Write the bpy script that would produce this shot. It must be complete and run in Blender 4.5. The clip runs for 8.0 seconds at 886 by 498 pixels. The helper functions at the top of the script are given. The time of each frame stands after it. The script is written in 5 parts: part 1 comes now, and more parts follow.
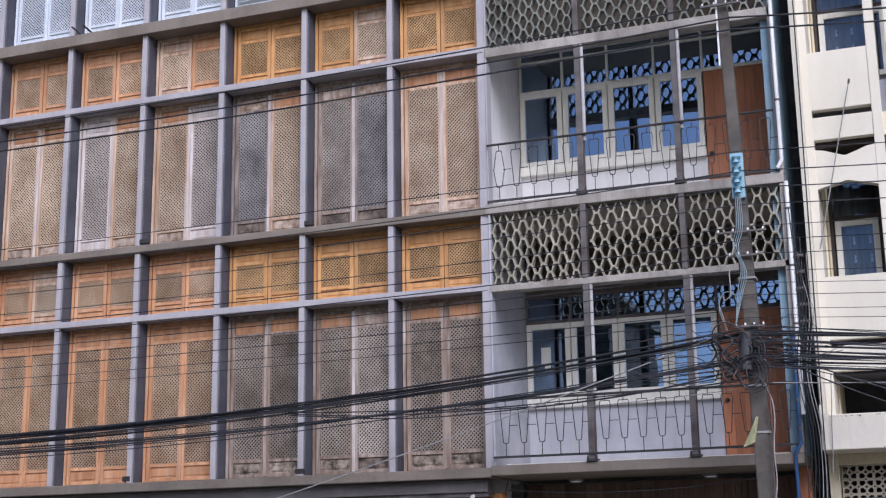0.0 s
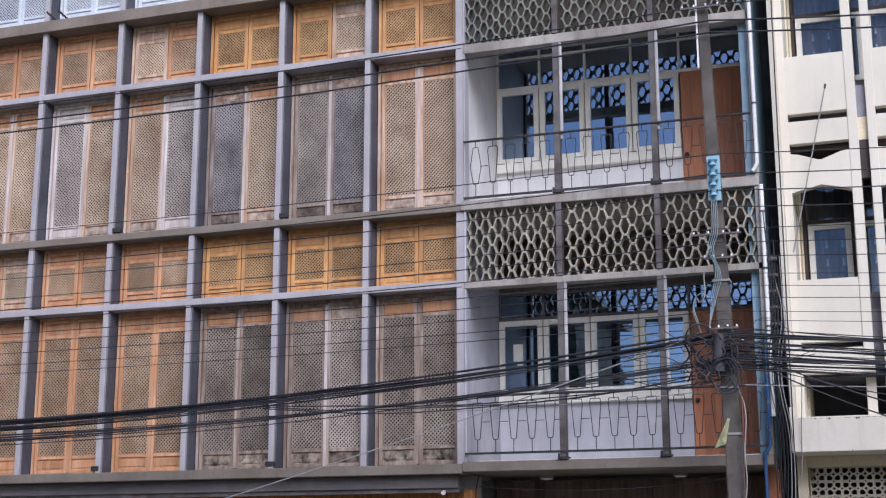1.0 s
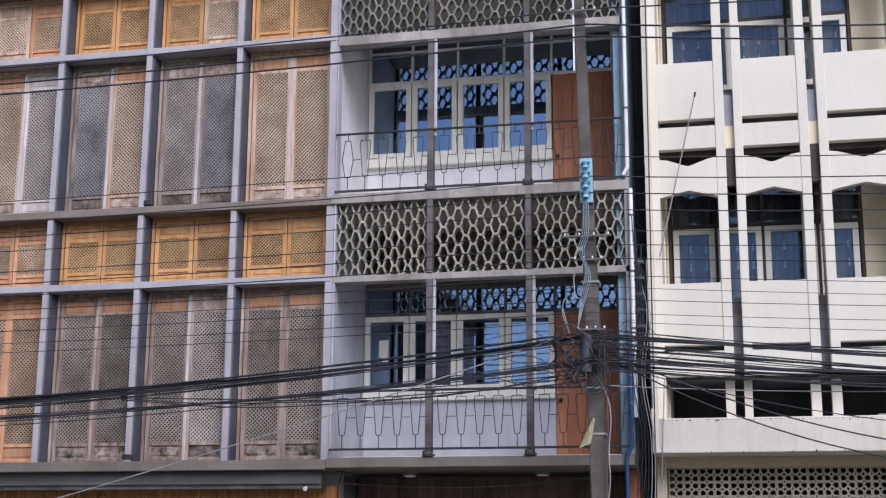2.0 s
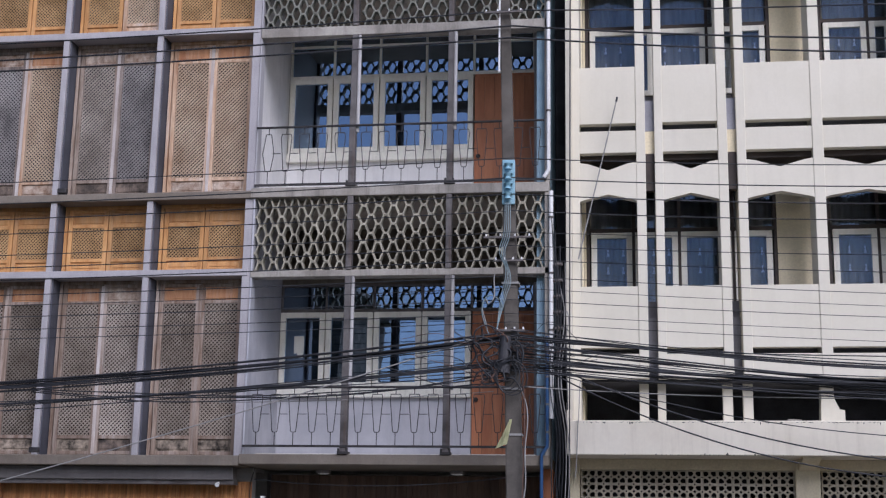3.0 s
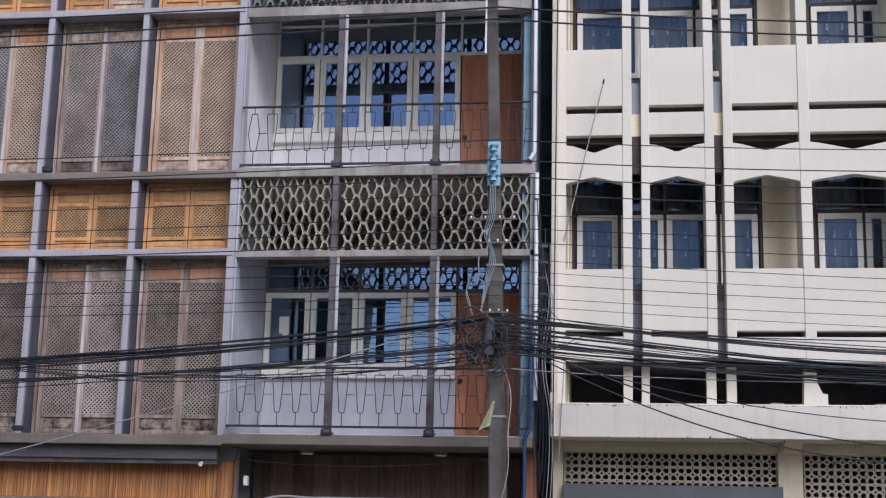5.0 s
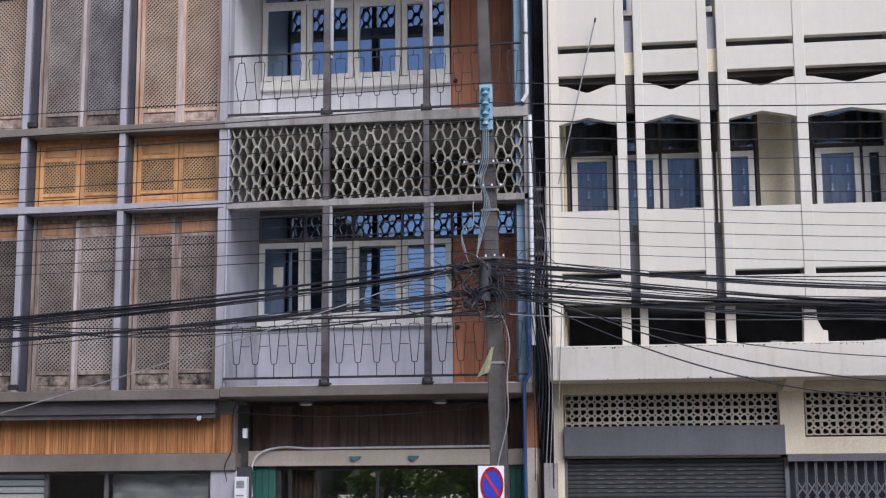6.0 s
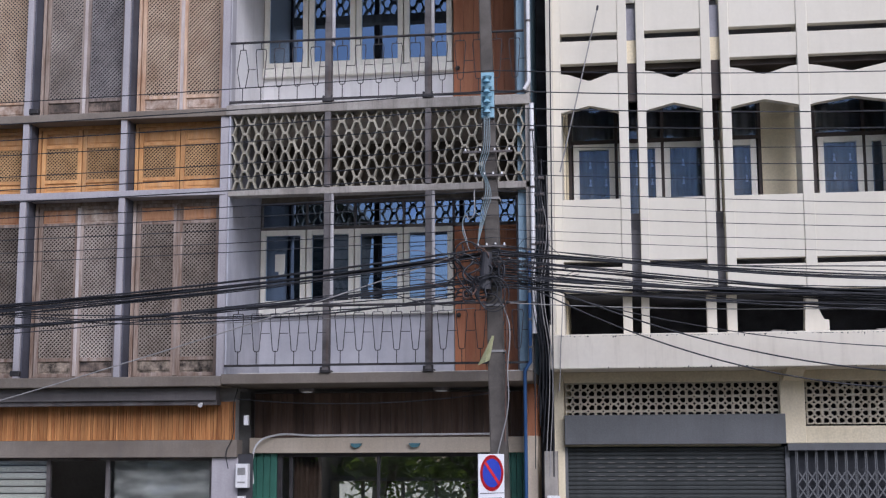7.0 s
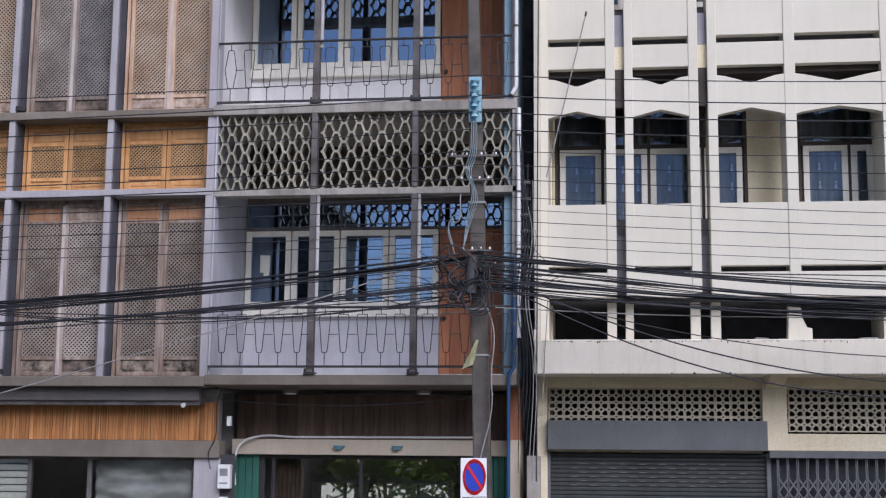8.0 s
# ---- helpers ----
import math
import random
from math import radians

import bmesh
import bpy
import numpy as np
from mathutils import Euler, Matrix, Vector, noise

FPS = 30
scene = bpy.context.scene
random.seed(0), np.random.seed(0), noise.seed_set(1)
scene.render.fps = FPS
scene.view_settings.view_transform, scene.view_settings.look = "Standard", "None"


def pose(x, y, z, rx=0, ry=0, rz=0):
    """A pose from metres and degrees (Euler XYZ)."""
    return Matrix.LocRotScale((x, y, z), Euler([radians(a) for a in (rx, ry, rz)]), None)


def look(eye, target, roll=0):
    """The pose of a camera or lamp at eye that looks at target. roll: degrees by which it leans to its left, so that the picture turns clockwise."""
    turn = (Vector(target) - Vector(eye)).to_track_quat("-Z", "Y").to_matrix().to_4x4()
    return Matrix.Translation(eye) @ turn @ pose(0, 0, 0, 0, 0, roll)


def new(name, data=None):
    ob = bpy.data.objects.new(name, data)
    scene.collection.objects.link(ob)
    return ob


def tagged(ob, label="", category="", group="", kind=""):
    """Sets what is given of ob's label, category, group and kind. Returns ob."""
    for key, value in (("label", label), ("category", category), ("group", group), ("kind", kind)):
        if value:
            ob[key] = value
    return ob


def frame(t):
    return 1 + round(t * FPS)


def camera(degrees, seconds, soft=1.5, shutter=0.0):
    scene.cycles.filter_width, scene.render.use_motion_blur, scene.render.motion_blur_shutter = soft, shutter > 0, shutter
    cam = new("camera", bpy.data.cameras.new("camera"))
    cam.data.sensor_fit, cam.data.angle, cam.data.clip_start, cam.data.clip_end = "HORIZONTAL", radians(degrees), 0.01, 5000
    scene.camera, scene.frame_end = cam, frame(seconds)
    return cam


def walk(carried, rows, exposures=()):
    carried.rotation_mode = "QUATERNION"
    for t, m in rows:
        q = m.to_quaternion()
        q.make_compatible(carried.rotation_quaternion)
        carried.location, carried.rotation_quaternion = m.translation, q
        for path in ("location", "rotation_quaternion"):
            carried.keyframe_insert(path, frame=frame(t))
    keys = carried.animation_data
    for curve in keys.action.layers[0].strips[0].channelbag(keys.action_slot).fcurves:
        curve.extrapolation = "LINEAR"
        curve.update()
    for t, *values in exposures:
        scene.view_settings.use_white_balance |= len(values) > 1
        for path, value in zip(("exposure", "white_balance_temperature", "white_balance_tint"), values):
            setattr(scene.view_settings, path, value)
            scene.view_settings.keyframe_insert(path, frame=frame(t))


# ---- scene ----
cam = camera(36.0, 8.0, soft=1.25)
PATH = [
    (0, (5.567, -16.627, 2.167), (4.893, -14.801, 2.627), -0.9),
    (0.5, (5.523, -16.655, 2.177), (4.884, -14.818, 2.644), -0.7),
    (1, (5.453, -16.698, 2.25), (4.826, -14.852, 2.694), -0.1),
    (1.5, (5.369, -16.663, 2.214), (4.815, -14.794, 2.66), 0.1),
    (2, (5.192, -16.654, 2.255), (4.774, -14.748, 2.695), 0.3),
    (3.5, (4.975, -16.68, 2.311), (4.727, -14.743, 2.743), 0.9),
    (4, (4.955, -16.702, 2.316), (4.737, -14.761, 2.743), 0.7),
    (5.5, (5.124, -16.562, 2.322), (4.83, -14.619, 2.695), 1.2),
    (6, (5.043, -16.465, 2.4), (4.782, -14.509, 2.723), -0.4),
    (6.5, (5.042, -16.388, 2.434), (4.771, -14.428, 2.725), -0.3),
    (7, (5.098, -16.459, 2.44), (4.828, -14.5, 2.741), -0.2),
    (7.5, (5.086, -16.479, 2.474), (4.832, -14.519, 2.778), -0.0),
    (8, (5.093, -16.476, 2.455), (4.845, -14.515, 2.759), 0.5),
]
EXPOSURES = [(t, e + 0.05, 5600, 20) for t, e in ((0.0, 0.70), (1.0, 0.70), (2.0, 0.68), (3.5, 0.34), (4.0, 0.34), (5.5, 0.52), (6.5, 0.46), (8.0, 0.50))]
walk(cam, [(t, look(eye, target, roll)) for t, eye, target, roll in PATH], exposures=EXPOSURES)

# ---- world, sun, exposure ----
SUN_EL, SUN_AZ = 36.0, 152.0          # a hazy sun low over the street, from the white house's side
world = bpy.data.worlds.new("world")
scene.world = world
world.use_nodes = True
wn = world.node_tree.nodes
sky = wn.new("ShaderNodeTexSky")
sky.sky_type = "NISHITA"
sky.sun_disc = False
sky.sun_elevation, sky.sun_rotation = radians(SUN_EL), radians(SUN_AZ)
sky.dust_density = 1.5
wn["Background"].inputs["Strength"].default_value = 0.062
world.node_tree.links.new(sky.outputs[0], wn["Background"].inputs["Color"])
sun_data = bpy.data.lights.new("sun", "SUN")
sun_data.energy, sun_data.angle, sun_data.color = 2.3, radians(40), (1.0, 0.95, 0.88)
sun = new("sun", sun_data)
s_el, s_az = radians(SUN_EL), radians(SUN_AZ)
sun.matrix_world = look((30 * math.sin(s_az) * math.cos(s_el), 30 * math.cos(s_az) * math.cos(s_el), 30 * math.sin(s_el)), (0, 0, 0))
# ---- materials ----


def rgba(c):
    return (c[0], c[1], c[2], 1.0)


def mat(name, c1, c2, scale=2.0, grain=40.0, rough=0.8, metal=0.0, bump=0.25, stretch=(1, 1, 1), streak=0.0, streak_col=(0.05, 0.045, 0.04), vary=0.0, spec=0.35, amp=0.2):
    """Two-scale noise colour with vertical dirt streaks, fine relief and a small change from object to object."""
    m = bpy.data.materials.new(name)
    m.use_nodes = True
    nt = m.node_tree
    n, ln = nt.nodes, nt.links
    b = n["Principled BSDF"]
    tc = n.new("ShaderNodeTexCoord")
    oi = n.new("ShaderNodeObjectInfo")
    add = n.new("ShaderNodeVectorMath")
    add.operation = "ADD"
    sc = n.new("ShaderNodeMath")
    sc.operation = "MULTIPLY"
    sc.inputs[1].default_value = 37.0 if vary else 0.0
    ln.new(oi.outputs["Random"], sc.inputs[0])
    ln.new(tc.outputs["Object"], add.inputs[0])
    ln.new(sc.outputs[0], add.inputs[1])
    mp = n.new("ShaderNodeMapping")
    mp.inputs["Scale"].default_value = stretch
    ln.new(add.outputs[0], mp.inputs["Vector"])
    n1 = n.new("ShaderNodeTexNoise")
    n1.inputs["Scale"].default_value = scale
    n1.inputs["Detail"].default_value = 6
    n1.inputs["Roughness"].default_value = 0.62
    ln.new(mp.outputs[0], n1.inputs["Vector"])
    r1 = n.new("ShaderNodeValToRGB")
    r1.color_ramp.elements[0].position, r1.color_ramp.elements[1].position = 0.34, 0.66
    r1.color_ramp.elements[0].color, r1.color_ramp.elements[1].color = rgba(c1), rgba(c2)
    ln.new(n1.outputs["Fac"], r1.inputs["Fac"])
    n2 = n.new("ShaderNodeTexNoise")
    n2.inputs["Scale"].default_value = grain
    n2.inputs["Detail"].default_value = 4
    ln.new(mp.outputs[0], n2.inputs["Vector"])
    mr = n.new("ShaderNodeMapRange")
    mr.inputs["To Min"].default_value, mr.inputs["To Max"].default_value = 1 - amp, 1 + amp
    ln.new(n2.outputs["Fac"], mr.inputs["Value"])
    mul = n.new("ShaderNodeMix")
    mul.data_type, mul.blend_type = "RGBA", "MULTIPLY"
    mul.inputs["Factor"].default_value = 1.0
    ln.new(r1.outputs["Color"], mul.inputs["A"])
    ln.new(mr.outputs[0], mul.inputs["B"])
    out = mul.outputs["Result"]
    if streak:
        ms = n.new("ShaderNodeMapping")
        ms.inputs["Scale"].default_value = (9, 9, 0.7)
        ln.new(add.outputs[0], ms.inputs["Vector"])
        n3 = n.new("ShaderNodeTexNoise")
        n3.inputs["Scale"].default_value = 1.0
        n3.inputs["Detail"].default_value = 7
        n3.inputs["Roughness"].default_value = 0.7
        ln.new(ms.outputs[0], n3.inputs["Vector"])
        m3 = n.new("ShaderNodeMapRange")
        m3.inputs["From Min"].default_value, m3.inputs["From Max"].default_value = 0.5, 0.75
        m3.inputs["To Max"].default_value = streak
        ln.new(n3.outputs["Fac"], m3.inputs["Value"])
        mx = n.new("ShaderNodeMix")
        mx.data_type = "RGBA"
        ln.new(m3.outputs[0], mx.inputs["Factor"])
        ln.new(out, mx.inputs["A"])
        mx.inputs["B"].default_value = rgba(streak_col)
        out = mx.outputs["Result"]
    if vary:
        hv = n.new("ShaderNodeHueSaturation")
        mv = n.new("ShaderNodeMapRange")
        mv.inputs["To Min"].default_value, mv.inputs["To Max"].default_value = 1 - vary, 1 + vary
        ln.new(oi.outputs["Random"], mv.inputs["Value"])
        ln.new(mv.outputs[0], hv.inputs["Value"])
        ln.new(out, hv.inputs["Color"])
        out = hv.outputs["Color"]
    ln.new(out, b.inputs["Base Color"])
    b.inputs["Roughness"].default_value = rough
    b.inputs["Metallic"].default_value = metal
    b.inputs["Specular IOR Level"].default_value = spec
    if bump:
        bp = n.new("ShaderNodeBump")
        bp.inputs["Strength"].default_value = bump
        bp.inputs["Distance"].default_value = 0.01
        ln.new(n2.outputs["Fac"], bp.inputs["Height"])
        ln.new(bp.outputs[0], b.inputs["Normal"])
    return m


def glass_mat(name, tint, ior, rough=0.0):
    """Tinted window glass: clear straight through, mirror by Fresnel."""
    m = bpy.data.materials.new(name)
    m.use_nodes = True
    n, ln = m.node_tree.nodes, m.node_tree.links
    n.remove(n["Principled BSDF"])
    tr, gl, mx, fr = n.new("ShaderNodeBsdfTransparent"), n.new("ShaderNodeBsdfGlossy"), n.new("ShaderNodeMixShader"), n.new("ShaderNodeFresnel")
    tr.inputs["Color"].default_value = rgba(tint)
    gl.inputs["Roughness"].default_value = rough
    gl.inputs["Color"].default_value = (0.95, 0.98, 1, 1) if "shop" in name else (0.55, 0.74, 1, 1)
    fr.inputs["IOR"].default_value = ior
    tc, no, bp = n.new("ShaderNodeTexCoord"), n.new("ShaderNodeTexNoise"), n.new("ShaderNodeBump")
    no.inputs["Scale"].default_value = 1.6
    bp.inputs["Strength"].default_value, bp.inputs["Distance"].default_value = 0.12, 0.01
    ln.new(tc.outputs["Object"], no.inputs["Vector"])
    ln.new(no.outputs["Fac"], bp.inputs["Height"])
    ln.new(bp.outputs[0], gl.inputs["Normal"])
    ln.new(fr.outputs[0], mx.inputs[0])
    ln.new(tr.outputs[0], mx.inputs[1])
    ln.new(gl.outputs[0], mx.inputs[2])
    ln.new(mx.outputs[0], n["Material Output"].inputs["Surface"])
    return m


WOODS = {
    "honey": mat("wood_honey", (0.41, 0.195, 0.065), (0.58, 0.325, 0.13), 3, 30, 0.6, stretch=(3, 3, 0.5), streak=0.45, streak_col=(0.42, 0.32, 0.22), vary=0.14),
    "orange": mat("wood_orange", (0.40, 0.19, 0.09), (0.57, 0.31, 0.16), 3, 30, 0.65, stretch=(3, 3, 0.5), streak=0.8, streak_col=(0.52, 0.40, 0.30), vary=0.14),
    "tan": mat("wood_tan", (0.33, 0.195, 0.115), (0.58, 0.43, 0.31), 4, 30, 0.7, stretch=(3, 3, 0.4), streak=0.85, streak_col=(0.60, 0.54, 0.50), vary=0.12),
    "grey": mat("wood_grey", (0.19, 0.135, 0.10), (0.42, 0.345, 0.29), 5, 30, 0.8, stretch=(3, 3, 0.4), streak=0.8, streak_col=(0.48, 0.44, 0.42), vary=0.15),
    "brown": mat("wood_brown_worn", (0.16, 0.105, 0.075), (0.33, 0.26, 0.21), 5, 30, 0.75, stretch=(3, 3, 0.4), streak=0.85, streak_col=(0.50, 0.44, 0.40), vary=0.15),
    "dark": mat("wood_dark_weathered", (0.10, 0.08, 0.07), (0.27, 0.22, 0.19), 5, 30, 0.85, stretch=(3, 3, 0.4), streak=0.7, streak_col=(0.42, 0.37, 0.34), vary=0.12),
    "pale": mat("wood_pale", (0.42, 0.36, 0.33), (0.60, 0.56, 0.54), 4, 30, 0.7, stretch=(3, 3, 0.4), streak=0.6, streak_col=(0.38, 0.27, 0.19), vary=0.08),
    "blue": mat("wood_bluish_white", (0.50, 0.56, 0.63), (0.64, 0.68, 0.72), 3, 30, 0.7, streak=0.5, streak_col=(0.40, 0.36, 0.32), vary=0.08),
}
# near-black backing sheets; the dimness behind the laths is in their colour
GAP_SHADES = {
    "warm": mat("gap_shade_warm", (0.02, 0.014, 0.01), (0.055, 0.038, 0.024), 5, 60, 0.9, vary=0.2),
    "grey": mat("gap_shade_grey", (0.02, 0.02, 0.024), (0.05, 0.048, 0.05), 5, 60, 0.9, vary=0.2),
    "dark": mat("gap_shade_dark", (0.012, 0.012, 0.015), (0.03, 0.03, 0.034), 5, 60, 0.9, vary=0.2),
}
PEELS = {
    "dark": mat("wood_peeling_black", (0.035, 0.03, 0.027), (0.26, 0.20, 0.16), 7, 30, 0.85, bump=0.5, streak=0.95, streak_col=(0.02, 0.018, 0.016), vary=0.2),
    "warm": mat("wood_peeling", (0.20, 0.115, 0.07), (0.55, 0.46, 0.38), 8, 30, 0.8, bump=0.5, streak=0.8, streak_col=(0.06, 0.045, 0.035), vary=0.2),
    "blotched": mat("wood_blotched", (0.03, 0.025, 0.02), (0.44, 0.36, 0.28), 9, 30, 0.85, bump=0.5, streak=0.7, streak_col=(0.03, 0.025, 0.022), vary=0.2),
    "sound": mat("wood_sound", (0.36, 0.16, 0.075), (0.52, 0.28, 0.14), 4, 30, 0.6, stretch=(3, 3, 0.5), streak=0.6, streak_col=(0.50, 0.40, 0.31), vary=0.15),
}
# column flanks: shade of the side face held in a darker colour
M_COLSIDE = mat("flank_shade_blue_grey", (0.055, 0.057, 0.075), (0.10, 0.103, 0.125), 1.5, 60, 0.7, streak=0.35, streak_col=(0.1, 0.1, 0.11))
LATHS = {
    "honey": mat("lath_honey", (0.30, 0.18, 0.08), (0.48, 0.31, 0.155), 3, 40, 0.7, vary=0.15),
    "orange": mat("lath_orange", (0.34, 0.22, 0.13), (0.54, 0.40, 0.28), 3, 40, 0.7, vary=0.2),
    "tan": mat("lath_tan", (0.38, 0.27, 0.18), (0.60, 0.48, 0.36), 2, 40, 0.75, vary=0.15),
    "grey": mat("lath_grey", (0.24, 0.205, 0.175), (0.46, 0.41, 0.36), 2, 40, 0.8, vary=0.15),
    "brown": mat("lath_brown", (0.15, 0.122, 0.098), (0.33, 0.285, 0.24), 2, 40, 0.8, vary=0.15),
    "dark": mat("lath_dark", (0.15, 0.14, 0.14), (0.36, 0.34, 0.33), 2, 40, 0.85, vary=0.15),
    "pale": mat("lath_pale", (0.32, 0.28, 0.25), (0.46, 0.41, 0.37), 2, 40, 0.75, vary=0.1),
    "blue": mat("lath_bluish", (0.46, 0.50, 0.56), (0.60, 0.63, 0.67), 2, 40, 0.75, vary=0.08),
}
M_COL = mat("paint_grey_lilac", (0.335, 0.32, 0.335), (0.415, 0.395, 0.412), 1.5, 60, 0.7, streak=0.35, streak_col=(0.2, 0.19, 0.19))
M_SLAB = mat("concrete_taupe", (0.155, 0.13, 0.105), (0.23, 0.20, 0.165), 1.2, 50, 0.85, streak=0.5, streak_col=(0.13, 0.12, 0.11))
M_CONC = mat("concrete_stained", (0.22, 0.20, 0.175), (0.40, 0.375, 0.335), 1.6, 45, 0.88, streak=0.75, streak_col=(0.09, 0.085, 0.08))
M_SCREENBLOCK = mat("concrete_screen", (0.20, 0.185, 0.145), (0.42, 0.395, 0.315), 1.1, 50, 0.85, vary=0.15, streak=0.97, streak_col=(0.06, 0.055, 0.045))
# upper screens: a darker, greener block colour than the lower ones
M_SCREENDARK = mat("concrete_screen_grey_green", (0.13, 0.135, 0.115), (0.25, 0.25, 0.215), 1.1, 50, 0.88, vary=0.15, streak=0.9, streak_col=(0.07, 0.07, 0.06))
M_SOFFIT = mat("plaster_soffit", (0.34, 0.29, 0.23), (0.46, 0.41, 0.34), 1.3, 40, 0.9, streak=0.4)
# streaked plaster darkened to stand for shade in recesses and on the far front
M_SHADEDARK = mat("plaster_shade_dark", (0.05, 0.042, 0.033), (0.20, 0.17, 0.13), 1.8, 40, 0.9, streak=0.6, streak_col=(0.03, 0.026, 0.022))
M_PIER = mat("plaster_lilac_pier", (0.36, 0.35, 0.37), (0.45, 0.44, 0.455), 1.2, 40, 0.8, streak=0.35, streak_col=(0.3, 0.29, 0.3), amp=0.08)
M_WALLWHITE = mat("plaster_pale_grey", (0.53, 0.52, 0.535), (0.63, 0.62, 0.63), 1.2, 50, 0.8, amp=0.08, streak=0.35, streak_col=(0.42, 0.42, 0.43))
M_FRAME = mat("paint_cream_frame", (0.74, 0.72, 0.64), (0.82, 0.80, 0.72), 3, 60, 0.55, streak=0.4, streak_col=(0.35, 0.31, 0.24))
M_DOORWOOD = mat("wood_door_red", (0.34, 0.125, 0.058), (0.46, 0.195, 0.095), 2.5, 30, 0.55, stretch=(5, 5, 0.5), streak=0.35, streak_col=(0.28, 0.10, 0.05), vary=0.08)
# pale rust-streaked steel for the bright side of the posts
M_POSTLIT = mat("post_lit_side_worn", (0.30, 0.29, 0.29), (0.52, 0.51, 0.51), 3, 60, 0.6, streak=0.7, streak_col=(0.09, 0.065, 0.05))
M_SIDEWHITE = mat("plaster_white_side", (0.64, 0.63, 0.625), (0.76, 0.75, 0.745), 1.6, 50, 0.8, amp=0.06, streak=0.5, streak_col=(0.45, 0.44, 0.44))
M_LOWWALL = mat("plaster_bluish_grey", (0.37, 0.375, 0.41), (0.50, 0.50, 0.535), 1.4, 50, 0.8, amp=0.07, streak=0.45, streak_col=(0.30, 0.30, 0.33))
# for the unseen balcony floors that reflect light upwards
M_BOUNCE = mat("bounce_pale", (0.55, 0.53, 0.50), (0.64, 0.62, 0.58), 2, 40, 0.5)
M_FENCE = mat("fence_white", (0.72, 0.70, 0.60), (0.80, 0.78, 0.68), 1.5, 30, 0.6, streak=0.3)
M_HOUSING = mat("paint_slate_steel", (0.092, 0.096, 0.098), (0.125, 0.13, 0.133), 1.2, 50, 0.5, streak=0.45, streak_col=(0.075, 0.07, 0.068))
M_STEEL = mat("steel_grey_rust", (0.06, 0.053, 0.052), (0.155, 0.145, 0.142), 4, 70, 0.6, streak=0.6, streak_col=(0.10, 0.06, 0.04))
M_IRON = mat("iron_black", (0.02, 0.02, 0.022), (0.05, 0.045, 0.045), 8, 80, 0.55)
M_BLUEWALL = mat("paint_sky_blue", (0.20, 0.31, 0.40), (0.30, 0.42, 0.50), 2, 50, 0.7, streak=0.5, streak_col=(0.15, 0.22, 0.27))
M_WHITE = mat("plaster_warm_white", (0.63, 0.592, 0.49), (0.68, 0.64, 0.54), 0.8, 25, 0.75, bump=0.05, streak=0.2, streak_col=(0.50, 0.46, 0.38), amp=0.04)
M_CREAM = mat("plaster_cream", (0.66, 0.58, 0.40), (0.74, 0.66, 0.48), 1.0, 40, 0.8, streak=0.3, streak_col=(0.42, 0.36, 0.25))
# near-black: stands in for shade in openings, also colours the mould flakes
M_GAP = mat("dark_shade_and_mould", (0.03, 0.031, 0.036), (0.07, 0.07, 0.08), 2, 40, 0.9)
# inner parapet plaster, its shade put in as a lilac grey
M_LILAC = mat("plaster_lilac_shade", (0.24, 0.24, 0.27), (0.31, 0.31, 0.34), 1.5, 40, 0.85, streak=0.3)
M_ROOM = mat("room_dim", (0.22, 0.21, 0.20), (0.32, 0.31, 0.30), 1.0, 20, 0.9)
M_GREYMETAL = mat("paint_grey_steel", (0.105, 0.11, 0.115), (0.15, 0.155, 0.16), 1.5, 60, 0.5, streak=0.35, streak_col=(0.11, 0.10, 0.10))
M_CANOPY = mat("plaster_canopy_cream", (0.73, 0.675, 0.56), (0.80, 0.75, 0.64), 0.8, 25, 0.75, bump=0.05, streak=0.3, streak_col=(0.42, 0.37, 0.29), amp=0.05)
M_AWNING = mat("paint_taupe_steel", (0.10, 0.092, 0.09), (0.15, 0.138, 0.134), 1.5, 60, 0.55, streak=0.4, streak_col=(0.07, 0.06, 0.055))
M_SHUTTER = mat("shutter_steel", (0.032, 0.036, 0.036), (0.056, 0.062, 0.061), 2, 60, 0.5, metal=0.2, streak=0.4, streak_col=(0.09, 0.09, 0.09))
M_BOARD = mat("board_orange_pine", (0.30, 0.115, 0.035), (0.56, 0.27, 0.095), 2.2, 24, 0.5, stretch=(8, 8, 0.6), streak=0.3, streak_col=(0.22, 0.08, 0.03), vary=0.22)
M_BOARDDARK = mat("board_dark_brown", (0.085, 0.05, 0.035), (0.17, 0.11, 0.08), 2.2, 24, 0.55, stretch=(8, 8, 0.6), streak=0.4, streak_col=(0.25, 0.19, 0.15), vary=0.25)
M_FASCIA = mat("paint_cream_fascia", (0.54, 0.46, 0.35), (0.61, 0.53, 0.42), 1.5, 45, 0.6, streak=0.3, streak_col=(0.35, 0.30, 0.24))
M_GREEN = mat("paint_dark_green", (0.03, 0.12, 0.09), (0.05, 0.17, 0.125), 2, 50, 0.5, streak=0.2)
M_POLE = mat("concrete_pole", (0.055, 0.049, 0.043), (0.125, 0.113, 0.10), 3, 60, 0.9, streak=0.7, streak_col=(0.09, 0.08, 0.07))
M_CABLE = mat("cable_black", (0.012, 0.013, 0.016), (0.03, 0.032, 0.038), 6, 60, 0.5)
M_CABLEGREY = mat("cable_grey", (0.20, 0.20, 0.195), (0.32, 0.31, 0.30), 6, 60, 0.6)
M_PVC = mat("plastic_white", (0.66, 0.66, 0.66), (0.76, 0.76, 0.75), 3, 60, 0.45, streak=0.4, streak_col=(0.4, 0.38, 0.35))
